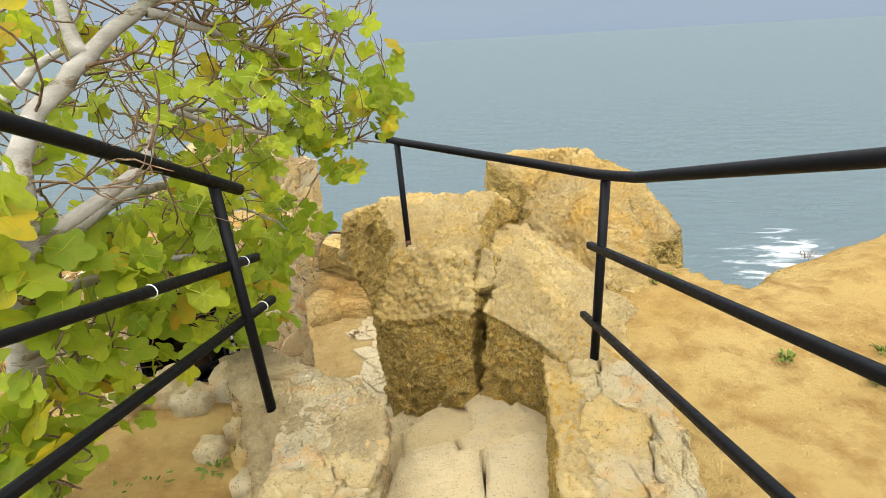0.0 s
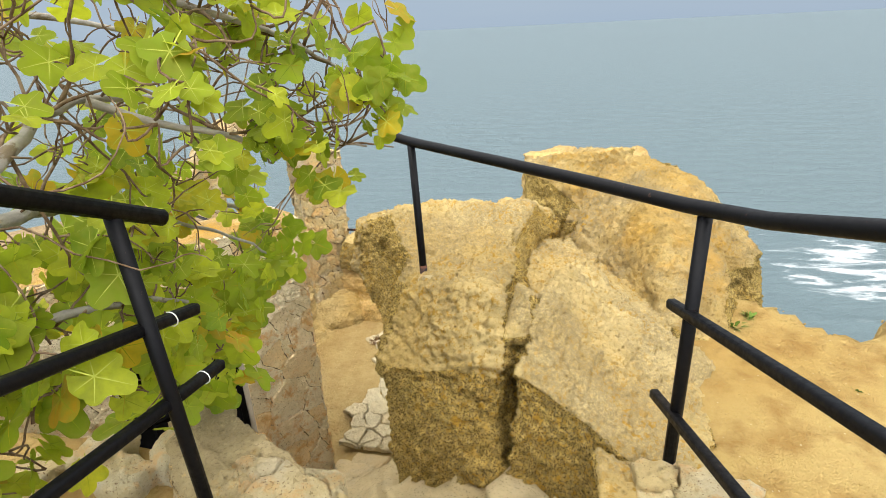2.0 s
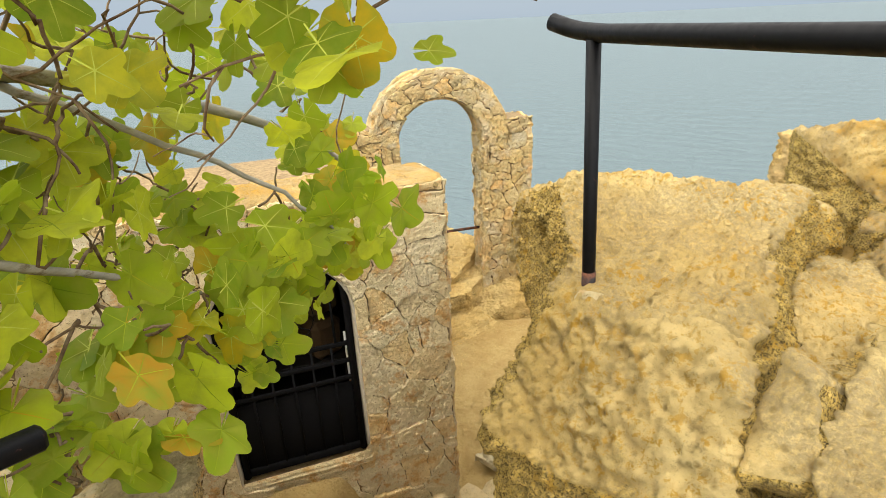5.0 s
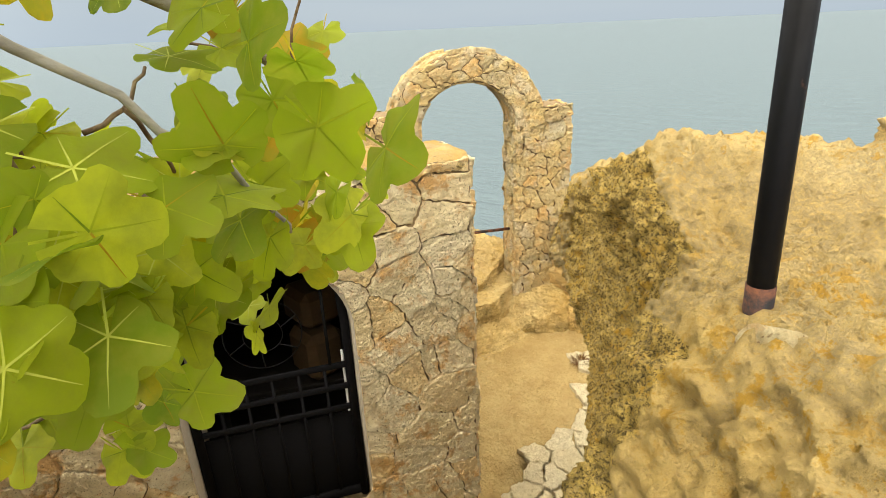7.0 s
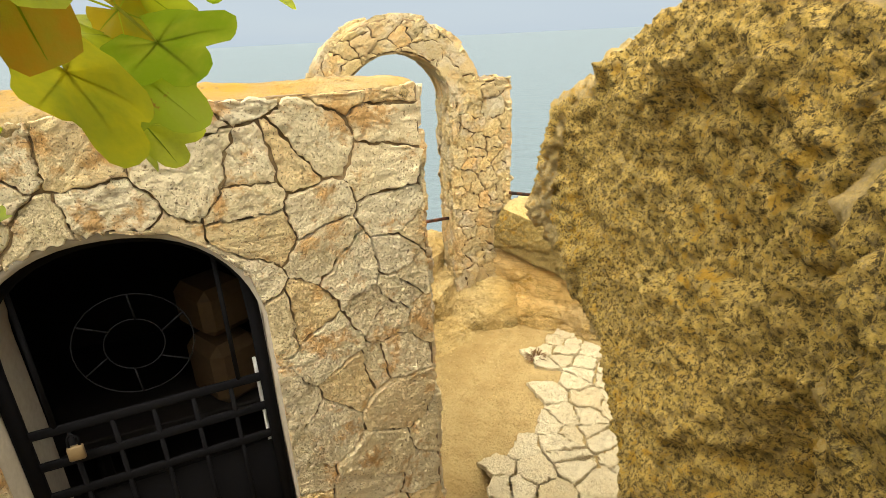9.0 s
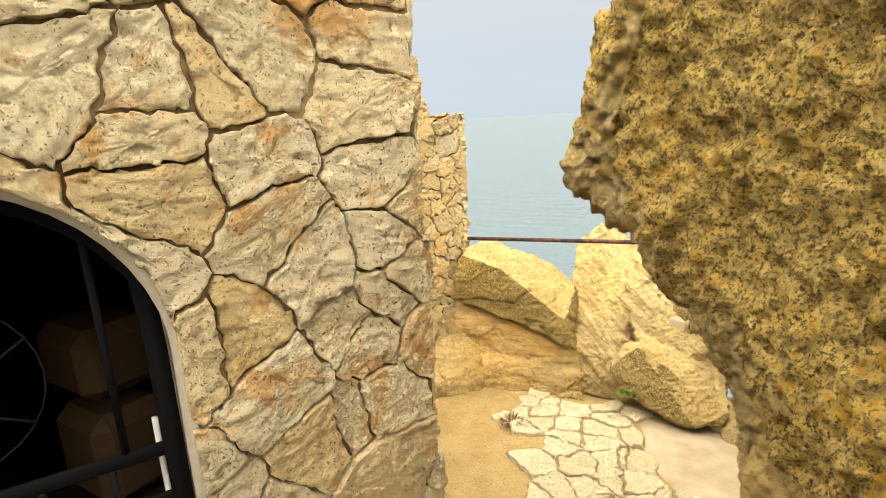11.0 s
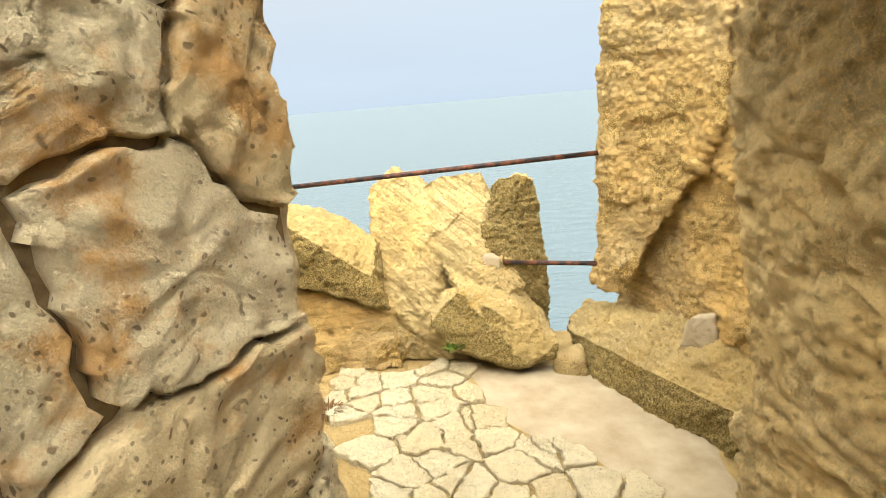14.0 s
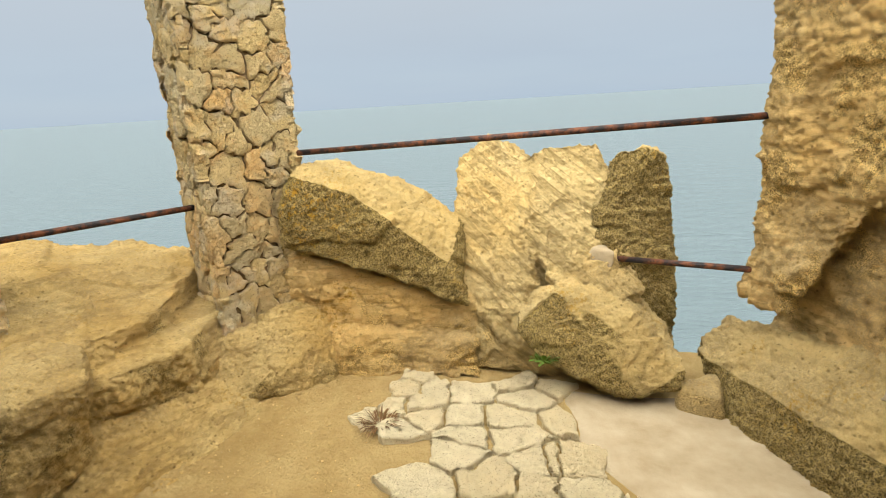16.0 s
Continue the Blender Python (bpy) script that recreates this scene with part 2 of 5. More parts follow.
def mortar_material():
    m, nt, bsdf = material("mortar")
    v = coords(nt)
    n = noisy(nt, v, 30, 6)
    nt.links.new(mix(nt, ramp(nt, n, 0.35, 0.7), (0.15, 0.10, 0.05), (0.30, 0.215, 0.11)), bsdf.inputs["Base Color"])
    bsdf.inputs["Roughness"].default_value = 0.95
    relief(nt, bsdf, [(n, 0.8, 0.015)])
    return m


def ground_material():
    m, nt, bsdf = material("sandy_ground")
    v = coords(nt)
    big, mid, fine = noisy(nt, v, 0.9, 6), noisy(nt, v, 6, 8), noisy(nt, v, 70, 6, 0.7)
    col = mix(nt, ramp(nt, big, 0.36, 0.66), (0.44, 0.28, 0.080), (0.52, 0.37, 0.135))
    col = mix(nt, ramp(nt, mid, 0.46, 0.68), col, (0.33, 0.19, 0.052))
    col = mix(nt, calc(nt, "MULTIPLY", ramp(nt, fine, 0.62, 0.70), 0.7), col, (0.30, 0.18, 0.06))
    where = nt.nodes.new("ShaderNodeSeparateXYZ")
    nt.links.new(v, where.inputs[0])
    down = ramp(nt, calc(nt, "MULTIPLY", where.outputs[2], -0.25), 0.35, 0.60)
    pale = mix(nt, ramp(nt, mid, 0.35, 0.70), (0.54, 0.39, 0.165), (0.44, 0.30, 0.11))
    col = mix(nt, calc(nt, "MULTIPLY", down, ramp(nt, big, 0.30, 0.50, (0.6,) * 3, (0.95,) * 3)), col, pale)
    col = mix(nt, ramp(nt, cells(nt, v, 24), 0.04, 0.10), (0.62, 0.50, 0.28), col)
    nt.links.new(col, bsdf.inputs["Base Color"])
    bsdf.inputs["Roughness"].default_value = 0.97
    relief(nt, bsdf, [(mid, 1.0, 0.08), (noisy(nt, v, 22, 6, 0.7), 1.0, 0.035), (fine, 1.0, 0.016), (cells(nt, v, 24), 0.3, 0.008)])
    return m


def cement_material():
    m, nt, bsdf = material("grey_cement_screed")
    v = coords(nt)
    n = noisy(nt, v, 5, 8)
    nt.links.new(mix(nt, ramp(nt, n, 0.35, 0.7), (0.30, 0.235, 0.14), (0.42, 0.35, 0.235)), bsdf.inputs["Base Color"])
    bsdf.inputs["Roughness"].default_value = 0.9
    relief(nt, bsdf, [(n, 0.5, 0.02), (noisy(nt, v, 80), 0.4, 0.005)])
    return m


def paint_material():
    m, nt, bsdf = material("black_paint")
    v = coords(nt)
    chips = ramp(nt, noisy(nt, v, 26, 6, 0.7), 0.66, 0.70)
    nt.links.new(mix(nt, chips, (0.004, 0.004, 0.005), (0.05, 0.025, 0.018)), bsdf.inputs["Base Color"])
    nt.links.new(ramp(nt, noisy(nt, v, 60), 0.3, 0.7, (0.40,) * 3, (0.60,) * 3), bsdf.inputs["Roughness"])
    bsdf.inputs["Specular IOR Level"].default_value = 0.14
    relief(nt, bsdf, [(noisy(nt, v, 90), 0.15, 0.002)])
    return m


def rusty_material():
    m, nt, bsdf = material("rusty_dark_iron")
    v = coords(nt)
    nt.links.new(mix(nt, ramp(nt, noisy(nt, v, 18, 6, 0.7), 0.45, 0.62), (0.014, 0.012, 0.013), (0.15, 0.052, 0.022)), bsdf.inputs["Base Color"])
    bsdf.inputs["Roughness"].default_value = 0.6
    relief(nt, bsdf, [(noisy(nt, v, 120), 0.3, 0.002)])
    return m


def bark_material():
    m, nt, bsdf = material("pale_fig_bark")
    v = coords(nt, (1, 1, 2.5))
    n = noisy(nt, v, 14, 7, 0.65)
    col = mix(nt, ramp(nt, n, 0.35, 0.7), (0.24, 0.22, 0.18), (0.40, 0.37, 0.31))
    col = mix(nt, ramp(nt, noisy(nt, v, 7, 8, 0.7), 0.54, 0.62), col, (0.15, 0.115, 0.07))
    nt.links.new(col, bsdf.inputs["Base Color"])
    bsdf.inputs["Roughness"].default_value = 0.8
    relief(nt, bsdf, [(n, 0.5, 0.012)])
    return m


def twig_material():
    m, nt, bsdf = material("brown_twig")
    n = noisy(nt, coords(nt), 30)
    nt.links.new(mix(nt, ramp(nt, n, 0.35, 0.65), (0.085, 0.045, 0.022), (0.24, 0.17, 0.10)), bsdf.inputs["Base Color"])
    bsdf.inputs["Roughness"].default_value = 0.85
    return m


def leaf_material(name, island=False):
    m, nt, bsdf = material(name)
    v = coords(nt)
    rnd = nt.nodes.new("ShaderNodeNewGeometry").outputs["Random Per Island"] if island else nt.nodes.new("ShaderNodeObjectInfo").outputs["Random"]
    r = nt.nodes.new("ShaderNodeValToRGB")
    nt.links.new(rnd, r.inputs[0])
    for i, (p, c) in enumerate([(0.0, (0.17, 0.26, 0.014)), (0.45, (0.34, 0.43, 0.02)), (0.85, (0.50, 0.54, 0.03)), (0.93, (0.54, 0.42, 0.02)), (1.0, (0.46, 0.25, 0.02))]):
        e = r.color_ramp.elements[i] if i < 2 else r.color_ramp.elements.new(1)
        e.position, e.color = p, (*c, 1)
    col = mix(nt, ramp(nt, noisy(nt, v, 22, 6), 0.40, 0.72), r.outputs[0], (0.30, 0.34, 0.03))
    col = mix(nt, ramp(nt, noisy(nt, v, 12, 6, 0.7), 0.70, 0.74), col, (0.30, 0.14, 0.02))
    nt.links.new(col, bsdf.inputs["Base Color"])
    bsdf.inputs["Roughness"].default_value = 0.6
    relief(nt, bsdf, [(noisy(nt, v, 45), 0.4, 0.004)])
    tr = nt.nodes.new("ShaderNodeBsdfTranslucent")
    nt.links.new(col, tr.inputs[0])
    ms = nt.nodes.new("ShaderNodeMixShader")
    ms.inputs[0].default_value = 0.58
    nt.links.new(bsdf.outputs[0], ms.inputs[1])
    nt.links.new(tr.outputs[0], ms.inputs[2])
    nt.links.new(ms.outputs[0], nt.nodes["Material Output"].inputs[0])
    return m


def sea_material():
    m, nt, bsdf = material("sea_water")
    v = coords(nt)
    swell = noisy(nt, coords(nt, (0.6, 1.6, 1)), 0.35, 8, 0.62, 0.5)
    small = noisy(nt, coords(nt, (0.8, 1.5, 1)), 1.6, 6, 0.65)
    g = nt.nodes.new("ShaderNodeNewGeometry")
    dist = nt.nodes.new("ShaderNodeVectorMath")
    dist.operation = "DISTANCE"
    sc = nt.nodes.new("ShaderNodeMapping")
    sc.inputs["Scale"].default_value = (1, 1.1, 0)
    nt.links.new(g.outputs["Position"], sc.inputs[0])
    nt.links.new(sc.outputs[0], dist.inputs[0])
    dist.inputs[1].default_value = (17, 36, 0)
    near = ramp(nt, calc(nt, "DIVIDE", dist.outputs["Value"], 18.0), 0.15, 0.60, (1, 1, 1), (0, 0, 0))
    streak = noisy(nt, coords(nt, (0.30, 0.9, 1)), 0.9, 9, 0.7, 0.8)
    foam = ramp(nt, calc(nt, "ADD", streak, calc(nt, "MULTIPLY", near, 0.26)), 0.73, 0.88)
    col = mix(nt, foam, (0.090, 0.124, 0.134), (0.62, 0.65, 0.66))
    nt.links.new(col, bsdf.inputs["Base Color"])
    nt.links.new(mix(nt, foam, (0.32,) * 3, (0.9,) * 3), bsdf.inputs["Roughness"])
    bsdf.inputs["IOR"].default_value = 1.33
    bsdf.inputs["Specular IOR Level"].default_value = 0.22
    relief(nt, bsdf, [(swell, 0.5, 0.8), (small, 0.4, 0.2)])
    return m


def plain(name, colour, rough=0.8):
    m, nt, bsdf = material(name)
    n = noisy(nt, coords(nt), 40)
    nt.links.new(mix(nt, n, tuple(c * 0.75 for c in colour), tuple(min(1, c * 1.2) for c in colour)), bsdf.inputs["Base Color"])
    bsdf.inputs["Roughness"].default_value = rough
    relief(nt, bsdf, [(n, 0.3, 0.004)])
    return m


mortar_mat, ground_mat, cement_mat, paint_mat, rusty_mat = mortar_material(), ground_material(), cement_material(), paint_material(), rusty_material()
bark_mat, twig_mat, leaf_mat, far_leaf_mat, sea_mat = bark_material(), twig_material(), leaf_material("fig_leaf"), leaf_material("fig_foliage", True), sea_material()
vein_mat = plain("leaf_vein", (0.46, 0.50, 0.07))
weed_mat = plain("weed_green", (0.10, 0.16, 0.02))
dry_mat = plain("dry_plant", (0.16, 0.085, 0.03))
straw_mat = plain("straw", (0.45, 0.33, 0.12))
# near-black colour stands in for the lack of light inside the cellar
cellar_gloom_mat = plain("cellar_gloom", (0.012, 0.010, 0.009))
plaster_mat = plain("pale_reveal_plaster", (0.36, 0.32, 0.25), 0.9)


# ---- builders ----
def mesh_object(name, verts, faces, mat, parent=None, smooth=True, mats=None, indices=None):
    me = bpy.data.meshes.new(name)
    me.from_pydata([tuple(v) for v in verts], [], faces)
    for m in mats or [mat]:
        me.materials.append(m)
    if indices:
        me.polygons.foreach_set("material_index", indices)
    me.polygons.foreach_set("use_smooth", [smooth] * len(me.polygons))
    me.update()
    ob = new(name, me)
    if parent:
        ob.parent = parent
        ob.matrix_parent_inverse = Matrix.Translation(parent.location).inverted()
    return ob


def part(name, bm, mat, parent, label="", smooth=False):
    me = bpy.data.meshes.new(name)
    bm.to_mesh(me)
    bm.free()
    me.materials.append(mat)
    me.polygons.foreach_set("use_smooth", [smooth] * len(me.polygons))
    ob = new(name, me)
    ob.parent = parent
    return tagged(ob, label)


def empty(name, place, label, category, group="", kind=""):
    ob = new(name)
    ob.location = place
    return tagged(ob, label, category, group, kind)


def tube(path, radii, sides=10, cap=True):
    """A round bar along a path; the radius may change."""
    path = [Vector(p) for p in path]
    if isinstance(radii, (int, float)):
        radii = [radii] * len(path)
    bm, rings = bmesh.new(), []
    up = Vector((0.31, 0.17, 0.93))
    for i, p in enumerate(path):
        d = (path[min(i + 1, len(path) - 1)] - path[max(i - 1, 0)]).normalized()
        a = d.cross(up)
        if a.length < 0.1:
            a = d.cross(Vector((1, 0, 0)))
        a.normalize()
        b = d.cross(a)
        rings.append([bm.verts.new(p + radii[i] * (math.cos(k * math.tau / sides) * a + math.sin(k * math.tau / sides) * b)) for k in range(sides)])
    for r, s in zip(rings, rings[1:]):
        for k in range(sides):
            bm.faces.new((r[k], r[(k + 1) % sides], s[(k + 1) % sides], s[k]))
    if cap:
        bm.faces.new(rings[0][::-1])
        bm.faces.new(rings[-1])
    bmesh.ops.recalc_face_normals(bm, faces=bm.faces)
    return bm


def flat_bar(a, b, wide, thick):
    """A flat bar from a to b, standing on edge, with eased edges."""
    a, b = Vector(a), Vector(b)
    d = (b - a).normalized()
    side = d.cross(Vector((0, 0, 1))).normalized()
    up = side.cross(d)
    bm = bmesh.new()
    vs = [bm.verts.new(p + sx * side * thick / 2 + sz * up * wide / 2) for p in (a, b) for sx, sz in ((-1, -1), (1, -1), (1, 1), (-1, 1))]
    for f in ((0, 1, 2, 3), (7, 6, 5, 4), (0, 4, 5, 1), (1, 5, 6, 2), (2, 6, 7, 3), (3, 7, 4, 0)):
        bm.faces.new([vs[k] for k in f])
    bmesh.ops.recalc_face_normals(bm, faces=bm.faces)
    bmesh.ops.bevel(bm, geom=bm.edges[:], offset=min(wide, thick) * 0.18, segments=1, affect="EDGES")
    return bm


def fbm(p, scale, octaves=5):
    return noise.fractal(p * scale, 0.9, 2.1, octaves)


def ledge(v, width):
    """0 to 1 with a sharp lip at zero: the edge of a broken plate."""
    t = min(1.0, max(0.0, v / width))
    return t * t * (3 - 2 * t)


def main_shell(me):
    """Drops the small loose shells that fusing leaves inside."""
    bm = bmesh.new()
    bm.from_mesh(me)
    seen, best = set(), []
    for start in bm.verts:
        if start in seen:
            continue
        seen.add(start)
        shell, stack = [start], [start]
        while stack:
            for e in stack.pop().link_edges:
                for w in e.verts:
                    if w not in seen:
                        seen.add(w)
                        shell.append(w)
                        stack.append(w)
        if len(shell) > len(best):
            best = shell
    if len(best) < len(bm.verts):
        keep = set(best)
        bmesh.ops.delete(bm, geom=[v for v in bm.verts if v not in keep], context="VERTS")
        bm.to_mesh(me)
    bm.free()
    return me


def rock(name, hulls, mat, label, voxel=0.035, rough=0.06, layers=0.0, seed=0, category="rock", kind="", slant=0.10):
    """A rock: blocks with corners, fused, then broken up by relief at several scales; layers: bedding ledges."""
    bm = bmesh.new()
    for pts in hulls:
        vs = [bm.verts.new(p) for p in pts]
        res = bmesh.ops.convex_hull(bm, input=vs)
        bmesh.ops.delete(bm, geom=[g for g in res["geom_interior"] if isinstance(g, bmesh.types.BMVert)], context="VERTS")
    bmesh.ops.recalc_face_normals(bm, faces=bm.faces)
    me = bpy.data.meshes.new(name)
    bm.to_mesh(me)
    bm.free()
    tmp = new(name + "_rough", me)
    mod = tmp.modifiers.new("fuse", "REMESH")
    mod.mode, mod.voxel_size = "VOXEL", voxel
    sm = tmp.modifiers.new("wear", "SMOOTH")
    sm.factor, sm.iterations = 0.5, 4
    done = bpy.data.meshes.new_from_object(tmp.evaluated_get(bpy.context.evaluated_depsgraph_get()))
    bpy.data.objects.remove(tmp)
    done = main_shell(done)
    off = Vector((seed * 7.3, seed * 3.1, seed * 5.7))
    co = [v.co.copy() for v in done.vertices]
    no = [v.normal.copy() for v in done.vertices]
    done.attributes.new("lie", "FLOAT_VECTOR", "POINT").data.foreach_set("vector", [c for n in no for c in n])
    for v, p, n in zip(done.vertices, co, no):
        q = p + off
        d = rough * (0.9 * fbm(q, 1.9, 2) + 0.26 * fbm(q, 5.0, 3) + 0.18 * fbm(q, 15, 3) + 0.34 * fbm(q, 38, 2) + 0.16 * fbm(q, 80, 1)) - 0.3 * rough
        cut = noise.noise(q * 3.1)
        d -= rough * 0.5 * max(0.0, 1 - abs(cut) * 9) * (0.4 + noise.noise(q * 1.1))
        bend = Vector((noise.noise(q * 6), noise.noise(q * 6 + Vector((5, 5, 5))), noise.noise(q * 6 + Vector((9, 2, 7))))) * 0.05
        d += rough * (0.50 * ledge(noise.noise((q + bend) * 2.4), 0.04) + 0.20 * ledge(noise.noise((q + bend) * 5.3 + Vector((3, 8, 1))), 0.08))
        d -= rough * 0.3 * max(0.0, noise.noise(q * 13 + Vector((4, 4, 4))) - 0.30) + rough * 0.5 * max(0.0, noise.noise(q * 27) - 0.26)
        if layers:
            bed = (p.z + slant * p.x + 0.06 * noise.noise(q * 1.5)) * 9 + 1.2 * noise.noise(Vector((q.x * 0.8, q.y * 0.8, q.z * 5)))
            d += layers * (abs((bed % 1.0) - 0.5) * 2 - 0.5) * (0.5 + 0.8 * noise.noise(q * 1.3 + Vector((9, 9, 9)))) * (1 - abs(n.z))
        v.co = p + n * d
    done.name = name
    done.materials.clear()
    done.materials.append(mat)
    done.polygons.foreach_set("use_smooth", [True] * len(done.polygons))
    return tagged(new(name, done), label, category, kind=kind)


def clip(poly, nx, ny, c):
    out = []
    for (ax, ay), (bx, by) in zip(poly, poly[1:] + poly[:1]):
        da, db = nx * ax + ny * ay - c, nx * bx + ny * by - c
        if da <= 0:
            out.append((ax, ay))
        if da * db < 0:
            t = da / (da - db)
            out.append((ax + t * (bx - ax), ay + t * (by - ay)))
    return out


def shards(x0, y0, x1, y1, size, seed, tall=1.0):
    """Irregular polygons that fill a rectangle, as in rubble work."""
    rng = random.Random(seed)
    pts, y, row = [], y0 - size * 0.6, 0
    while y < y1 + size:
        x = x0 - size * (0.3 + 0.5 * (row % 2))
        while x < x1 + size:
            pts.append((x + rng.uniform(-0.48, 0.48) * size, (y + rng.uniform(-0.55, 0.55) * size * tall)))
            if rng.random() < 0.16:
                pts.append((x + rng.uniform(0.3, 0.6) * size, y + rng.uniform(0.2, 0.5) * size * tall))
            x += size * rng.uniform(0.70, 1.5)
        y += size * tall * rng.uniform(0.8, 1.15)
        row += 1
    out = []
    for i, (px, py) in enumerate(pts):
        poly = [(x0, y0), (x1, y0), (x1, y1), (x0, y1)]
        for j, (qx, qy) in enumerate(pts):
            dx, dy = qx - px, qy - py
            if i != j and dx * dx + dy * dy < (3.6 * size) ** 2:
                poly = clip(poly, dx, dy, (qx * qx + qy * qy - px * px - py * py) / 2)
                if len(poly) < 3:
                    break
        if len(poly) > 2:
            out.append(poly)
    return out


def area(poly):
    return abs(sum(a[0] * b[1] - b[0] * a[1] for a, b in zip(poly, poly[1:] + poly[:1]))) / 2


def inset(poly, d):
    s = sum(a[0] * b[1] - b[0] * a[1] for a, b in zip(poly, poly[1:] + poly[:1]))
    if s < 0:
        poly = poly[::-1]
    out = list(poly)
    for (ax, ay), (bx, by) in zip(poly, poly[1:] + poly[:1]):
        L = math.hypot(bx - ax, by - ay)
        if L > 1e-6:
            nx, ny = (by - ay) / L, -(bx - ax) / L
            out = clip(out, nx, ny, nx * ax + ny * ay - d)
            if len(out) < 3:
                return []
    return out


def dense(poly, step):
    out = []
    for (ax, ay), (bx, by) in zip(poly, poly[1:] + poly[:1]):
        n = max(1, round(math.hypot(bx - ax, by - ay) / step))
        out += [(ax + (bx - ax) * k / n, ay + (by - ay) * k / n) for k in range(n)]
    return out


def stones(parent, name, polys, place, mat, joint=0.006, proud=0.03, edge=0.016, step=0.045, seed=1, uneven=0.012, push=None, limit=300, relief_mm=0.005, warp=0.012, fine=False):
    """Each polygon becomes a stone with worn edges; place(a, b, depth) gives the point in space."""
    rng = random.Random(seed)
    made = 0
    for poly in polys:
        poly = inset(poly, joint * rng.uniform(0.7, 1.3))
        if len(poly) < 3 or area(poly) < 0.0006:
            continue
        even = dense(poly, step)
        ring = [(x + warp * (0.6 * noise.noise(Vector((x * 9, y * 9, 2.5 + seed))) + 0.8 * noise.noise(Vector((x * 31, y * 31, 4.5))) + 0.5 * noise.noise(Vector((x * 73, y * 73, 1.5)))) + rng.uniform(-1, 1) * joint * 0.8, y + warp * (0.6 * noise.noise(Vector((x * 9, y * 9, 8.5 + seed))) + 0.8 * noise.noise(Vector((x * 31, y * 31, 6.5))) + 0.5 * noise.noise(Vector((x * 73, y * 73, 9.5)))) + rng.uniform(-1, 1) * joint * 0.8) for x, y in even]
        if push:
            moved = [push(x, y) for x, y in ring]
            if sum(m != r for m, r in zip(moved, ring)) > 0.7 * len(ring):
                continue
            ring, even = moved, [push(x, y) for x, y in even]
        cx, cy = sum(p[0] for p in ring) / len(ring), sum(p[1] for p in ring) / len(ring)
        h = proud + rng.uniform(-uneven, uneven)
        tx, ty = rng.uniform(-0.06, 0.06), rng.uniform(-0.06, 0.06)
        verts, faces, n = [], [], len(ring)
        size = math.sqrt(area(poly))
        R = max(0.02, 0.45 * size)
        rows = ((0.0, -0.02), (0.15 * edge, 0.75 * h), (edge, h)) + tuple((R * g, h + 0.1 * edge) for g in ((0.07, 0.15, 0.24, 0.34, 0.45, 0.57, 0.70, 0.83, 0.95) if fine else (0.5, 0.9)))
        for k, (f, dep) in enumerate(rows):
            calm = 0.0 if k < 3 else min(1.0, 1.6 * f / R)
            for (x, y), (ex, ey) in zip(ring, even):
                x, y = x + (ex - x) * calm, y + (ey - y) * calm
                L = math.hypot(x - cx, y - cy) + 1e-6
                g = max(0.10 - 0.01 * k, 1 - f / L)
                X, Y = cx + (x - cx) * g, cy + (y - cy) * g
                crag = 0 if k == 0 else relief_mm * (0.5 * noise.noise(Vector((X * 17, Y * 17, seed * 3.3))) + 0.7 * noise.noise(Vector((X * 7, Y * 7, seed * 1.7))) + 0.7 * noise.noise(Vector((X * 45, Y * 45, seed))) + 0.45 * noise.noise(Vector((X * 95, Y * 95, seed))) - 1.8 * max(0.0, noise.noise(Vector((X * 30, Y * 30, seed + 5.0))) - 0.25))
                verts.append(place(X, Y, dep + crag + (tx * (X - cx) + ty * (Y - cy) if k else 0)))
        last = len(rows) - 1
        for k in range(last):
            for i in range(n):
                faces.append((k * n + i, k * n + (i + 1) % n, (k + 1) * n + (i + 1) % n, (k + 1) * n + i))
        verts.append(place(cx, cy, h + 0.1 * edge))
        faces += [(last * n + i, last * n + (i + 1) % n, (last + 1) * n) for i in range(n)]
        ob = mesh_object(name, verts, faces, mat, parent)
        ob.data.polygons.foreach_set("use_smooth", [k >= 2 * n for k in range(len(faces))])
        made += 1
        if made >= limit:
            break


def prism(poly, z0, z1, name, mat, parent=None, jitter=0.0, seed=0, chamfer=0.012):
    """A slab with an irregular outline and worn arrises."""
    rng = random.Random(seed)
    ring = [(x + rng.uniform(-jitter, jitter), y + rng.uniform(-jitter, jitter)) for x, y in dense(poly, 0.08)]
    cx, cy = sum(p[0] for p in ring) / len(ring), sum(p[1] for p in ring) / len(ring)
    n, verts, faces = len(ring), [], []
    for f, z in ((0, z0), (0, z1 - chamfer * 1.3), (chamfer, z1), (0.12, z1 + 0.002)):
        for x, y in ring:
            L = math.hypot(x - cx, y - cy) + 1e-6
            g = max(0.1, 1 - f / L)
            verts.append((cx + (x - cx) * g, cy + (y - cy) * g, z + (0.010 * noise.noise(Vector((x * 6, y * 6, z * 5))) if z > z0 else 0)))
    for k in range(3):
        faces += [(k * n + i, k * n + (i + 1) % n, (k + 1) * n + (i + 1) % n, (k + 1) * n + i) for i in range(n)]
    verts.append((cx, cy, z1 + 0.002))
    faces += [(3 * n + i, 3 * n + (i + 1) % n, 4 * n) for i in range(n)]
    faces.append(tuple(range(n))[::-1])
    ob = mesh_object(name, verts, faces, mat, parent)
    ob.data.polygons.foreach_set("use_smooth", [2 * n <= k < 4 * n for k in range(len(faces))])
    return ob


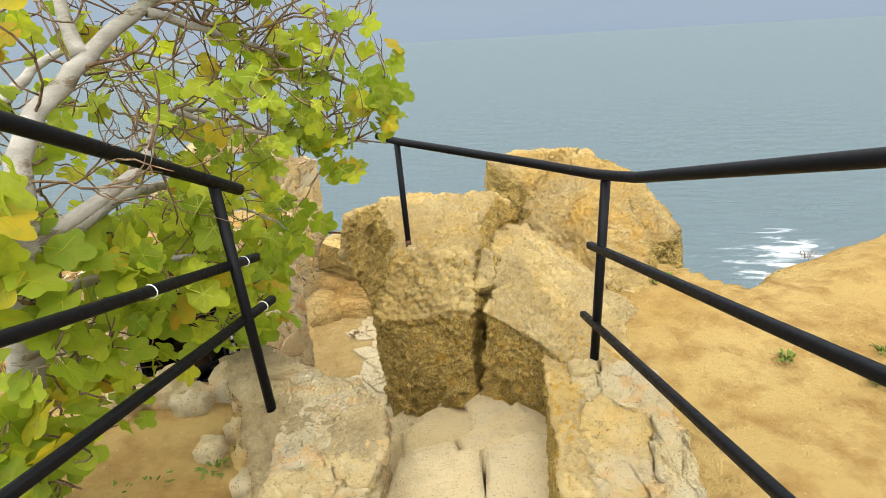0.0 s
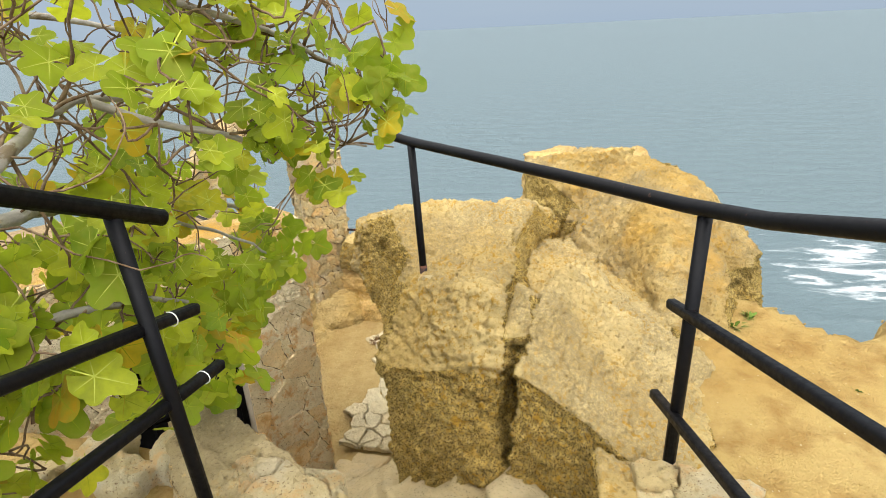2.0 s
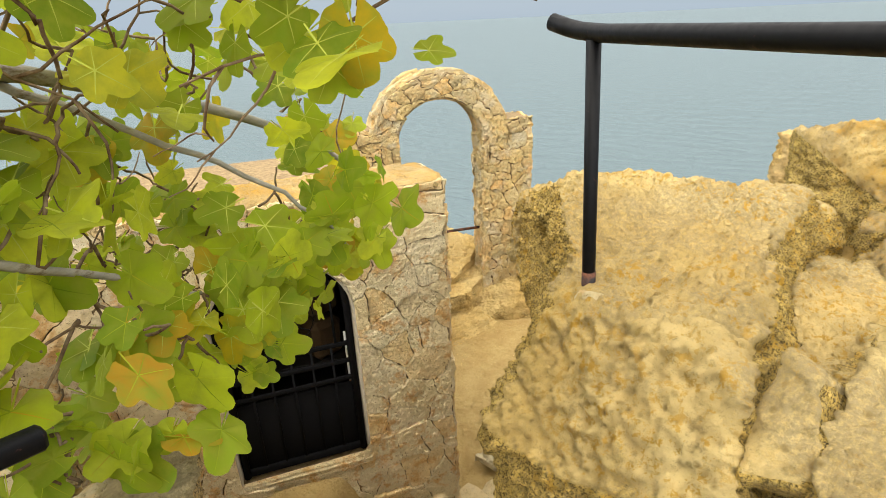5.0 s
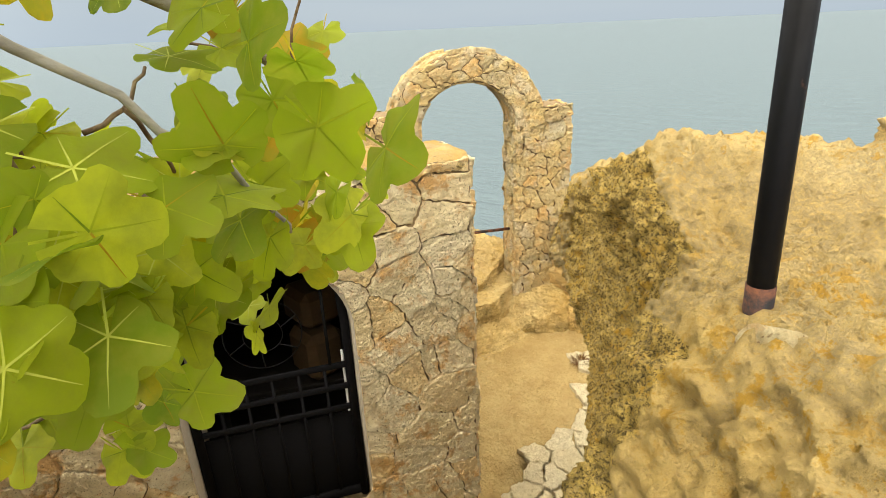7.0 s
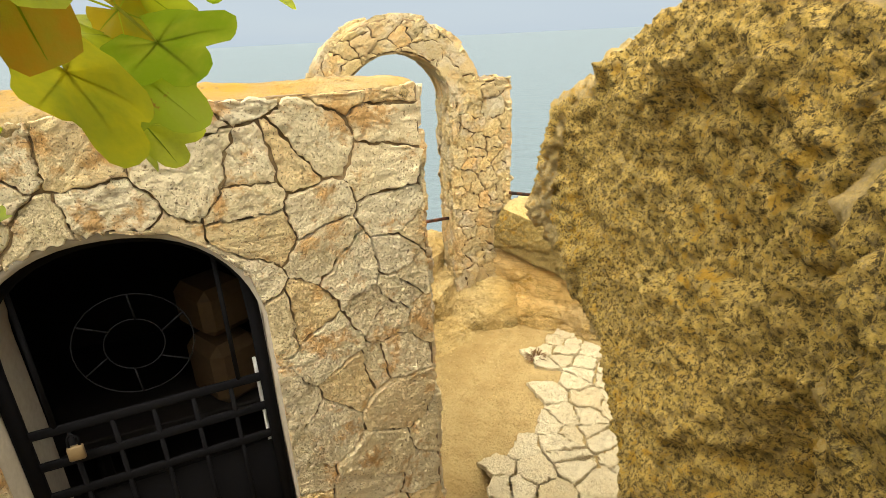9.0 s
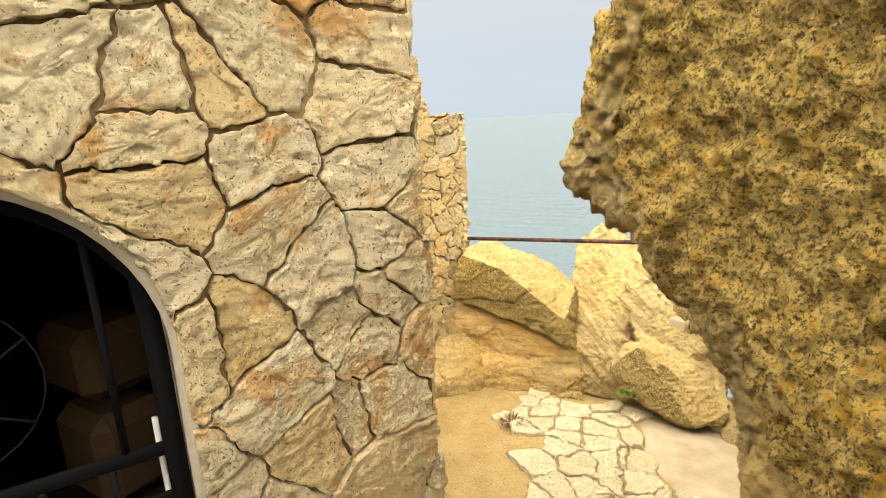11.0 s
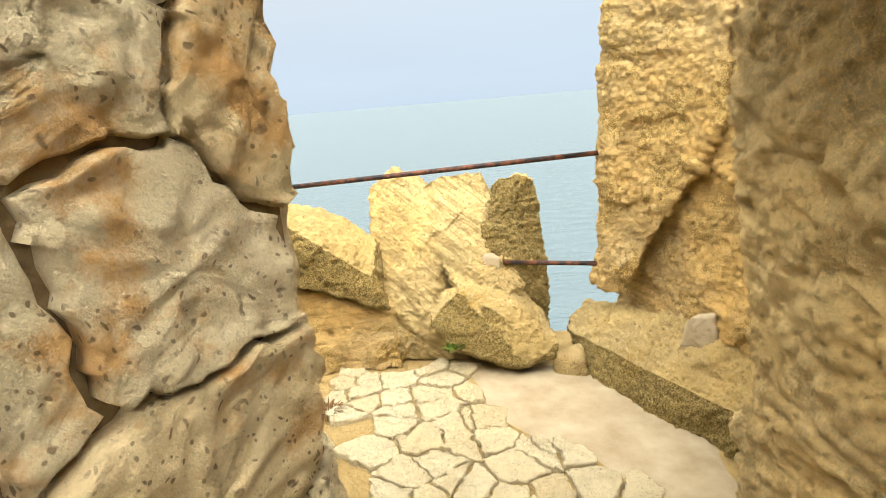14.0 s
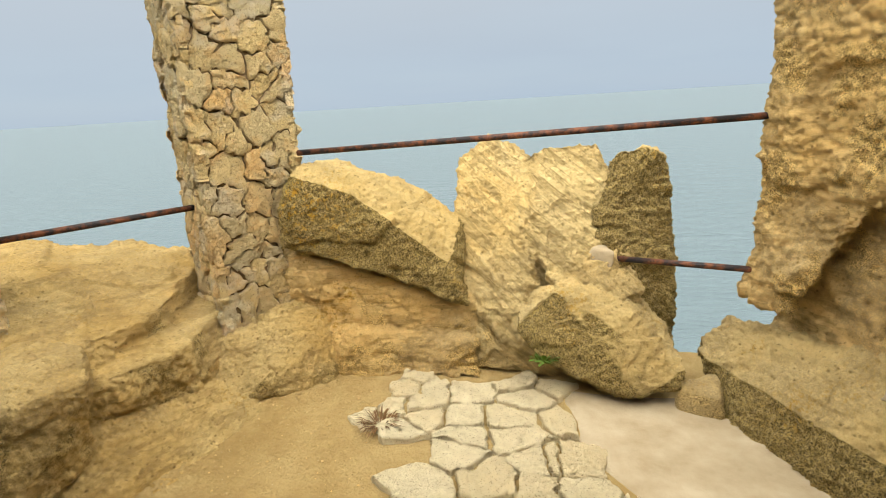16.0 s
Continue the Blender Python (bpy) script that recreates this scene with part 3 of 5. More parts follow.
# ---- the lie of the land ----
WAY = [(0.55, -3.0, -0.42), (0.48, 1.2, -0.44), (0.42, 2.2, -0.52), (0.32, 2.9, -0.66), (0.07, 3.2, -0.86), (-0.38, 3.6, -1.32), (-0.85, 4.0, -1.82), (-1.12, 4.3, -2.05), (-1.30, 4.75, -2.45), (-1.15, 5.3, -2.80), (-1.3, 6.2, -2.96)]


def smooth_step(a, b, v):
    t = np.clip((v - a) / (b - a), 0, 1)
    return t * t * (3 - 2 * t)


def land(x, y):
    best, level = np.full(x.shape, 1e9), np.zeros(x.shape)
    for (ax, ay, az), (bx, by, bz) in zip(WAY, WAY[1:]):
        L = (bx - ax) ** 2 + (by - ay) ** 2
        t = np.clip(((x - ax) * (bx - ax) + (y - ay) * (by - ay)) / L, 0, 1)
        d = np.hypot(x - ax - t * (bx - ax), y - ay - t * (by - ay))
        level = np.where(d < best, az + t * (bz - az), level)
        best = np.minimum(best, d)
    right = np.where(y < 3.4, x > 0.4, np.where(y < 6.0, x > 0.1, x > 0.75))
    upper = np.where(right, -0.47 + 0.03 * np.sin(x * 1.9 + y), -0.39)
    edge = 4.72 - 0.42 * np.exp(-((x - 1.84) / 0.22) ** 2) + 0.35 * smooth_step(2.4, 3.2, x) + 1.2 * (1 - smooth_step(1.15, 1.45, x))
    upper = upper + np.where(right, 0.16 * smooth_step(2.1, 2.7, x) * smooth_step(3.9, 4.5, y), 0)
    upper = np.where(right, upper - 12 * smooth_step(0, 3.0, y - edge) - 3.0 * smooth_step(0, 0.5, y - edge), upper)
    low = -2.05 + (-2.922 + 2.05) * smooth_step(4.3, 5.6, y + 0.2 * x) - np.where(y > 5.5, 0.055 * np.maximum(0.0, x + 1.9), 0)
    low = low - 9 * smooth_step(8.9, 12, y) - 9 * smooth_step(-6.0, -9, x)
    left_up = (~right) & (y < 3.12 - 0.25 * smooth_step(-0.9, -0.2, x)) & (x < 0.4)
    base = np.where(right, upper, np.where(left_up, upper, low))
    w = smooth_step(0.42, 0.62, best)
    return (level - np.where(y < 4.2, 0.30, 0.10)) * (1 - w) + base * w


def ground_sheet():
    xs, ys = np.arange(-9, 9.01, 0.07), np.arange(-4, 13.01, 0.07)
    X, Y = np.meshgrid(xs, ys)
    Z = land(X, Y)
    nx, ny = len(xs), len(ys)
    verts = []
    for x, y, z in zip(X.ravel(), Y.ravel(), Z.ravel()):
        p = Vector((x, y, 0))
        verts.append((x, y, z + (0.035 if z > -1 else 0.008) * fbm(p, 1.4, 4) + (0.008 if z > -1 else 0.004) * fbm(p, 9, 3)))
    faces = [(j * nx + i, j * nx + i + 1, (j + 1) * nx + i + 1, (j + 1) * nx + i) for j in range(ny - 1) for i in range(nx - 1)]
    tagged(mesh_object("ground", verts, faces, ground_mat), "ochre sandy ground with loose stones, falling to the cliff", "ground", kind="structure")


ground_sheet()
n = 60
mesh_object("water", [(-4000 + 8000 * i / n, -200 + 4200 * j / n, -12) for j in range(n + 1) for i in range(n + 1)],
            [(j * (n + 1) + i, j * (n + 1) + i + 1, (j + 1) * (n + 1) + i + 1, (j + 1) * (n + 1) + i) for j in range(n) for i in range(n)], sea_mat)
tagged(bpy.data.objects["water"], "calm grey-blue sea with foam below the cliff", "sea", kind="structure")

# ---- rocks by the stairs ----
ROCK_FOOT = [[(-0.63, 5.02, -0.78), (-0.64, 5.05, -2.95), (-0.64, 5.75, -0.78), (-0.54, 5.85, -2.95), (0.3, 5.0, -0.9), (0.3, 6.0, -2.95), (0.3, 5.0, -2.95), (0.3, 6.0, -0.5)]]
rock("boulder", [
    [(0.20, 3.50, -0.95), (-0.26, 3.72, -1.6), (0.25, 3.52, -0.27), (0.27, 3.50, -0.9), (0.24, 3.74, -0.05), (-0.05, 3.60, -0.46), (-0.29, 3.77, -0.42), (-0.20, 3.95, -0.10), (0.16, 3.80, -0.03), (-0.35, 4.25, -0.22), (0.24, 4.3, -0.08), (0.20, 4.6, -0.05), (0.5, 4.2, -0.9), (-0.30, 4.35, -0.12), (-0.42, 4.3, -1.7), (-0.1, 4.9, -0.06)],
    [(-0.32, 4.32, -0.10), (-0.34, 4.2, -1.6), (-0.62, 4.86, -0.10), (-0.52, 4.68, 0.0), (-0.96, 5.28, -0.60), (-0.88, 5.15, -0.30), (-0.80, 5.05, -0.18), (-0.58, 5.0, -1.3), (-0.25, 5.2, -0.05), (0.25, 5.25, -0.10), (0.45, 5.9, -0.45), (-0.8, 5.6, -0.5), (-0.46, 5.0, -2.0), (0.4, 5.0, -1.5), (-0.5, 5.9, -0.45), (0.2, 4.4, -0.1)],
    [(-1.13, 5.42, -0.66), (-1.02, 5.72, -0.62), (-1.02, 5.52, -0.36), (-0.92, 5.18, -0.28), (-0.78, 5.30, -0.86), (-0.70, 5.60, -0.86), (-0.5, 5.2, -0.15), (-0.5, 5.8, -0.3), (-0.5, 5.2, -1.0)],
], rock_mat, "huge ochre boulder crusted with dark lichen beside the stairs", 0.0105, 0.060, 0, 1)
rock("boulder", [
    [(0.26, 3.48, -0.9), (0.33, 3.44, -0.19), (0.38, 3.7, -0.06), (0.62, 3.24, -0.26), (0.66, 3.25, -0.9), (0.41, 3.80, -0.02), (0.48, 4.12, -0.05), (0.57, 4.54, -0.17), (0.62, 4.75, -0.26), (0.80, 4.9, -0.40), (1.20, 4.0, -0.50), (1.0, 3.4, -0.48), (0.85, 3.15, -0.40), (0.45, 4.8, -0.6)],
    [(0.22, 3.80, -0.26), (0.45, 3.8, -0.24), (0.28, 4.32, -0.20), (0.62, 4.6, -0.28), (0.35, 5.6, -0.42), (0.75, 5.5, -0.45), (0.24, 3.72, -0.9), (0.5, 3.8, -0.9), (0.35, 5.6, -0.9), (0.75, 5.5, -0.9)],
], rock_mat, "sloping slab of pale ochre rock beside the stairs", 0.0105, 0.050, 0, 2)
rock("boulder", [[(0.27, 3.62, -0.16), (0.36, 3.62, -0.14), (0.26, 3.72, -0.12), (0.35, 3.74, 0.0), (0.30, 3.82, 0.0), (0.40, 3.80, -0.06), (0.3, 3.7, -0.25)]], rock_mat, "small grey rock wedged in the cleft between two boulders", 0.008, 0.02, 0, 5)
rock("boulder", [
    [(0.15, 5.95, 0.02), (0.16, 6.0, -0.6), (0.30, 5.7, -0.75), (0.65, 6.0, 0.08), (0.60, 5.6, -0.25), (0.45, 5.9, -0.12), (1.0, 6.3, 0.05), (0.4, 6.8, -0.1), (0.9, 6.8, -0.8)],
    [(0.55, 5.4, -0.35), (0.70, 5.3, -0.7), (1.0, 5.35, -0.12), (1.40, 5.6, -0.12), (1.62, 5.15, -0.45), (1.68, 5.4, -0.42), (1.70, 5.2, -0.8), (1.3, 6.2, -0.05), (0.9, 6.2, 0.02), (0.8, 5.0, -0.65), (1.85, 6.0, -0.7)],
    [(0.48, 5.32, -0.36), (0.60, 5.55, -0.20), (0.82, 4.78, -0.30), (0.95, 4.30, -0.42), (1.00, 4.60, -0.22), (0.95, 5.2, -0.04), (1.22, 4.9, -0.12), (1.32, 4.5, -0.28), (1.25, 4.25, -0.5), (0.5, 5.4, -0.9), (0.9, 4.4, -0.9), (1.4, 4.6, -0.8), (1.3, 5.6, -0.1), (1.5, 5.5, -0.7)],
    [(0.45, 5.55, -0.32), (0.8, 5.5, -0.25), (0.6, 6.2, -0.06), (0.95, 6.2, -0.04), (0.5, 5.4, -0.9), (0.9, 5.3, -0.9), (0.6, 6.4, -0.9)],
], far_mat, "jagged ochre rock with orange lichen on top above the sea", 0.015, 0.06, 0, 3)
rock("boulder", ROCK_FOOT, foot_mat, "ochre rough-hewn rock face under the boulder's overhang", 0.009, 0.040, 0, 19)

# ---- stairs, kerb and low wall ----
kerb = rock("kerb", [[(0.60, 3.22, -1.0), (0.60, 3.22, -0.27), (0.74, 2.4, -0.25), (0.80, 1.0, -0.27), (0.80, -1.5, -0.27), (1.10, -1.5, -0.30), (1.12, 2.2, -0.32), (1.0, 3.2, -0.34), (0.78, 2.4, -1.0), (0.84, -1.5, -1.0), (1.1, -1.5, -1.0), (1.0, 3.2, -1.0)]],
            rock_mat, "rough stone kerb along the stairs", 0.012, 0.034, 0, 11, "kerb", "structure")
stones(kerb, "cap_stone", [inset(p, 0) for p in shards(0.72, 0.3, 1.06, 3.15, 0.30, 21, 1.2)], lambda a, b, d: (a + 0.05 - 0.035 * (b - 1.5), b, -0.285 + d), cap_mat, 0.0016, 0.022, 0.003, 0.025, 3, 0.008, None, 300, 0.020, 0.034, True)
low_wall = rock("low_wall", [[(0.10, 2.3, -1.2), (0.10, 2.3, -0.24), (0.0, 2.78, -0.24), (-0.04, 2.78, -1.4), (-0.40, 3.00, -0.25), (-0.38, 3.02, -1.7), (-0.30, 2.25, -0.27), (-0.40, 2.6, -0.30), (-0.3, 2.2, -1.2), (-0.6, 2.8, -0.3), (-0.6, 2.75, -1.7)],
                              [(-0.36, 2.98, -0.25), (-0.40, 3.0, -1.8), (-0.76, 3.24, -0.25), (-0.78, 3.26, -2.1), (-0.90, 3.10, -0.28), (-0.95, 3.1, -2.1), (-0.55, 2.72, -0.3), (-0.55, 2.72, -1.8)],
                              [(0.12, 2.35, -0.28), (0.12, 0.4, -0.36), (-0.30, 0.4, -0.36), (-0.32, 2.3, -0.28), (0.12, 2.35, -0.9), (0.12, 0.4, -0.9), (-0.3, 0.4, -0.9), (-0.32, 2.3, -0.9)]],
                rock_material("weathered_wall_stone", (0.52, 0.38, 0.17), (0.58, 0.46, 0.25), (0.20, 0.14, 0.06), 0.3, 0.5, 0.35), "low rubble wall beside the stairs", 0.012, 0.034, 0, 12, "wall", "structure")
stones(low_wall, "cap_stone", [[(p[0] - 0.62 * max(0.0, p[1] - 2.6), p[1]) for p in q] for q in shards(-0.30, 1.0, 0.07, 2.95, 0.27, 5, 1.0)],
       lambda a, b, d: (a, b, -0.262 - 0.05 * max(0.0, 2.2 - b) + d), cap_mat, 0.0016, 0.020, 0.003, 0.025, 4, 0.008, None, 300, 0.020, 0.034, True)

stairs = empty("stairs", (0.3, 2.5, -0.7), "worn pale limestone steps winding down between rocks", "stairs", kind="structure")
landing = empty("landing", (0.45, 1.5, -0.45), "landing of cracked pale flagstones", "paving", kind="structure")
stones(landing, "flagstone", shards(0.08, 0.2, 0.80, 2.55, 0.36, 8, 0.8), lambda a, b, d: (a, b, -0.475 - 0.035 * max(0.0, b - 1.6) + d), step_mat, 0.003, 0.02, 0.005, 0.03, 5, 0.008, None, 300, 0.012, 0.03, True)
prism([(0.08, 0.2), (0.8, 0.2), (0.8, 2.6), (0.0, 2.6)], -0.9, -0.515, "bed", mortar_mat, landing)
for k, (z, outline) in enumerate((
        (-0.490, [(0.36, 2.85), (0.66, 3.05), (0.80, 2.80), (0.80, 2.52), (0.40, 2.50)]),
        (-0.480, [(0.02, 2.76), (0.35, 2.84), (0.39, 2.50), (0.02, 2.50)]),
        (-0.595, [(0.22, 3.02), (0.48, 3.31), (0.60, 3.24), (0.72, 3.08), (0.66, 2.95), (0.36, 2.80)]),
        (-0.585, [(0.02, 2.92), (0.21, 3.00), (0.35, 2.80), (0.04, 2.70)]),
        (-0.705, [(-0.07, 3.18), (0.08, 3.39), (0.28, 3.34), (0.34, 3.18), (0.22, 2.96), (0.02, 2.88)]),
        (-0.690, [(0.22, 3.41), (0.30, 3.54), (0.46, 3.40), (0.52, 3.24), (0.30, 3.18)]),
        (-0.800, [(0.04, 3.48), (0.05, 3.68), (0.24, 3.66), (0.26, 3.34), (0.10, 3.34)]))):
    prism(outline[::-1], z - 0.40, z, "step", step_mat, stairs, 0.010, 60 + k, 0.014)
step_rows = [((0.02, 3.30), (-0.72, 0.69), -0.86), ((-0.17, 3.44), (-0.75, 0.66), -0.97), ((-0.36, 3.60), (-0.75, 0.66), -1.18), ((-0.55, 3.75), (-0.75, 0.66), -1.39), ((-0.74, 3.90), (-0.75, 0.66), -1.60), ((-0.93, 4.06), (-0.75, 0.66), -1.82), ((-1.22, 4.62), (0.0, 1.0), -2.28), ((-1.22, 4.90), (0.05, 1.0), -2.46), ((-1.18, 5.18), (0.1, 1.0), -2.62), ((-1.12, 5.46), (0.1, 1.0), -2.77)]
for i, ((x, y), (dx, dy), z) in enumerate(step_rows, 4):
    L = math.hypot(dx, dy)
    dx, dy = dx / L, dy / L
    w, deep = 0.50, 0.22
    if i > 9:
        w, deep = 0.30, 0.20
    quad = [(x - dx * deep - dy * w, y - dy * deep + dx * w), (x + dx * deep - dy * w, y + dy * deep + dx * w), (x + dx * deep + dy * w, y + dy * deep - dx * w), (x - dx * deep + dy * w, y - dy * deep - dx * w)]
    left = [quad[0], quad[1], ((quad[1][0] + quad[2][0]) / 2 + dy * 0.05 - 0.004, (quad[1][1] + quad[2][1]) / 2), ((quad[0][0] + quad[3][0]) / 2 - dy * 0.05 - 0.004, (quad[0][1] + quad[3][1]) / 2)]
    rest = [((quad[0][0] + quad[3][0]) / 2 - dy * 0.05 + 0.010, (quad[0][1] + quad[3][1]) / 2), ((quad[1][0] + quad[2][0]) / 2 + dy * 0.05 + 0.010, (quad[1][1] + quad[2][1]) / 2), quad[2], quad[3]]
    for k, q in enumerate((left, rest)):
        prism(q[::-1], z - 0.45, z - 0.006 * k, "step", step_mat, stairs, 0.014, i * 2 + k, 0.016)

# ---- the house: rubble wall with an arched doorway ----
U, N, W0 = Vector((0.6, 0.8, 0)), Vector((0.8, -0.6, 0)), Vector((-1.5, 5.09, 0))
DOOR_L, DOOR_R, SILL, SPRING, CROWN = -1.22, -0.425, -2.0, -0.95, -0.565
WALL_L, WALL_R, TOP, FOOT, THICK = -3.4, 0.14, -0.235, -2.75, 0.42


def on_wall(s, z, d=0.0):
    return W0 + U * s + N * d + Vector((0, 0, z))


def arch_height(s):
    """Height of the door opening at s; squarish basket arch."""
    q = abs(2 * (s - DOOR_L) / (DOOR_R - DOOR_L) - 1)
    return SPRING + (CROWN - SPRING) * (1 - min(1, q) ** 2.3) ** (1 / 2.0)


def house_core():
    """Core of the front wall, with the opening right through it."""
    cols = [WALL_L, DOOR_L] + [DOOR_L + (DOOR_R - DOOR_L) * (1 - math.cos(math.pi * k / 20)) / 2 for k in range(1, 20)] + [DOOR_R, WALL_R]
    verts, faces = [], []

    def quad(*p):
        faces.append(tuple(range(len(verts), len(verts) + 4)))
        verts.extend(p)
    for a, b in zip(cols, cols[1:]):
        inside = DOOR_L - 1e-6 <= a and b <= DOOR_R + 1e-6
        za, zb = (arch_height(a), arch_height(b)) if inside else (FOOT, FOOT)
        quad(on_wall(a, za), on_wall(b, zb), on_wall(b, TOP), on_wall(a, TOP))
        quad(on_wall(b, zb, -THICK), on_wall(a, za, -THICK), on_wall(a, TOP, -THICK), on_wall(b, TOP, -THICK))
        quad(on_wall(a, TOP), on_wall(b, TOP), on_wall(b, TOP, -THICK), on_wall(a, TOP, -THICK))
        if inside:
            quad(on_wall(a, FOOT), on_wall(b, FOOT), on_wall(b, SILL - 0.02), on_wall(a, SILL - 0.02))
            quad(on_wall(a, SILL - 0.02), on_wall(b, SILL - 0.02), on_wall(b, SILL - 0.02, -THICK), on_wall(a, SILL - 0.02, -THICK))
            quad(on_wall(b, zb), on_wall(a, za), on_wall(a, za, -THICK), on_wall(b, zb, -THICK))
    for s, sgn in ((DOOR_L, 1), (DOOR_R, -1)):
        quad(on_wall(s, SILL - 0.02), on_wall(s, SPRING), on_wall(s, SPRING, -THICK), on_wall(s, SILL - 0.02, -THICK))
    quad(on_wall(WALL_R, FOOT), on_wall(WALL_R, FOOT, -THICK), on_wall(WALL_R, TOP, -THICK), on_wall(WALL_R, TOP))
    bm_ob = mesh_object("wall_house", verts, faces, mortar_mat, None, False)
    return tagged(bm_ob, "rubble stone house wall with a low arched doorway", "wall", kind="structure")


house = house_core()


def off_door(s, z):
    """Moves a point out of the doorway to its rim."""
    if not (DOOR_L < s < DOOR_R and z < arch_height(s)):
        return (s, z)
    if z < SILL:
        return (s, z)
    mids = (DOOR_L + DOOR_R) / 2
    if z < SPRING:
        return (DOOR_L, z) if s < mids else (DOOR_R, z)
    dx, dz = s - mids, z - SPRING
    for k in range(40):
        s, z = s + dx * 0.04, z + dz * 0.04 + 0.004
        if s <= DOOR_L or s >= DOOR_R or z >= arch_height(s):
            break
    return (min(max(s, DOOR_L), DOOR_R), z)


front = [p for p in shards(WALL_L, -2.65, WALL_R, TOP, 0.185, 31, 0.92)]
front = [p for p in front if not all(DOOR_L < a < DOOR_R and SILL < b < arch_height(a) for a, b in p)]
near_first = sorted(front, key=lambda p: -sum(a for a, b in p) / len(p))
stones(house, "stone", near_first, lambda a, b, d: on_wall(a, b, d - 0.006), masonry_mat, 0.0030, 0.024, 0.0028, 0.012, 6, 0.008, off_door, 300, 0.010, 0.014, True)
stones(house, "stone", shards(-0.46, -2.65, -0.005, TOP, 0.26, 33, 0.9), lambda a, b, d: on_wall(WALL_R, b, 0) - N * (-a) + U * (d - 0.006), masonry_mat, 0.0030, 0.024, 0.0028, 0.014, 7, 0.008, None, 300, 0.010, 0.014, True)
roof_mat = rock_material("lichened_roof", (0.52, 0.36, 0.15), (0.60, 0.46, 0.24), (0.24, 0.17, 0.07), 0.2, 0.4, 0.5, 0.0, 1.5)
cover = [on_wall(WALL_L, TOP + 0.001, 0.012), on_wall(WALL_R + 0.012, TOP + 0.001, 0.012), on_wall(WALL_R + 0.012, TOP + 0.001, -0.50), on_wall(WALL_L, TOP + 0.001, -0.50)]
roof = rock("roof", [[p + Vector((0, 0, h)) for p in cover for h in (-0.045, 0.0)] + [on_wall(-1.2, TOP + 0.05, -0.2), on_wall(-0.2, TOP + 0.035, -0.2)]], roof_mat, "flat wall top of stone grown over with orange lichen", 0.03, 0.02, 0, 14, "roof", "structure")
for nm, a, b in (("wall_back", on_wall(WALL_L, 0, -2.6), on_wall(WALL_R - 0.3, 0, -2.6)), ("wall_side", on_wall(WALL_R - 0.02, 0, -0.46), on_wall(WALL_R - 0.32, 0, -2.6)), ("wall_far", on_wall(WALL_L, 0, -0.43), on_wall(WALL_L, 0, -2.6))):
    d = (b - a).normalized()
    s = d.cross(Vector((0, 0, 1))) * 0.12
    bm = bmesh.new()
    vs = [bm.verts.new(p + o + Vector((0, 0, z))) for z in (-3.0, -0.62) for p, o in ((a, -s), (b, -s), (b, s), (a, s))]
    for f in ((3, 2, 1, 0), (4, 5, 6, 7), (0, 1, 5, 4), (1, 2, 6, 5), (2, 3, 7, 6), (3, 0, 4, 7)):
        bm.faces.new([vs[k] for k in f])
    ob = part(nm, bm, cellar_gloom_mat, None)
    tagged(ob, "cellar wall of the house, gloom painted into its near-black colour", "wall", kind="structure")
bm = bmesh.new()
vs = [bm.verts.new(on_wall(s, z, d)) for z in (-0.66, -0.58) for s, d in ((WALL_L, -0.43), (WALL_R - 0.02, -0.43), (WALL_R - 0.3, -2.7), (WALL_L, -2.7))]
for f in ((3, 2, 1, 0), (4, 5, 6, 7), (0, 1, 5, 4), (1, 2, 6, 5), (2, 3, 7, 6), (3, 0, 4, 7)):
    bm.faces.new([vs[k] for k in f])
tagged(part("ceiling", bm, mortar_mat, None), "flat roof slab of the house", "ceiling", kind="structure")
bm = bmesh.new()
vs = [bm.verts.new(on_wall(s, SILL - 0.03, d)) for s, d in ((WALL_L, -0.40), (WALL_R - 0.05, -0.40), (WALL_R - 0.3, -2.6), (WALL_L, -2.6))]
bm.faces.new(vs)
tagged(part("floor", bm, cellar_gloom_mat, None), "cellar floor behind the gate, gloom painted into its near-black colour", "floor", kind="structure")

# pale plastered reveal round the doorway
reveal_v, reveal_f = [], []
rim = [(DOOR_L, SILL + (SPRING - SILL) * k / 6) for k in range(7)] + [(DOOR_L + (DOOR_R - DOOR_L) * (1 - math.cos(math.pi * k / 24)) / 2, None) for k in range(1, 24)] + [(DOOR_R, SPRING - (SPRING - SILL) * k / 6) for k in range(7)]
rim = [(s, arch_height(s) if z is None else z) for s, z in rim]
for s, z in rim:
    ms, mz = (DOOR_L + DOOR_R) / 2, -1.3
    L = math.hypot(s - ms, z - mz)
    ins, inz = s - (s - ms) / L * 0.012, z - (z - mz) / L * 0.012
    reveal_v += [on_wall(s + (s - ms) / L * 0.012, z + (z - mz) / L * 0.012, 0.006), on_wall(ins, inz, 0.002), on_wall(ins, inz, -0.40)]
for i in range(len(rim) - 1):
    for k in range(2):
        reveal_f.append((i * 3 + k, i * 3 + k + 1, (i + 1) * 3 + k + 1, (i + 1) * 3 + k))
mesh_object("reveal", reveal_v, reveal_f, plaster_mat, house)

# black iron gate in the doorway
gate = empty("iron_gate", on_wall((DOOR_L + DOOR_R) / 2, SILL, -0.09), "black painted iron gate with ring ornament, padlocked", "gate")


def on_gate(s, z, d=-0.09):
    return on_wall(s, z, d)


gate_mat = plain("matt_black_iron", (0.006, 0.006, 0.007), 0.85)
gate_mat.node_tree.nodes["Principled BSDF"].inputs["Specular IOR Level"].default_value = 0.06


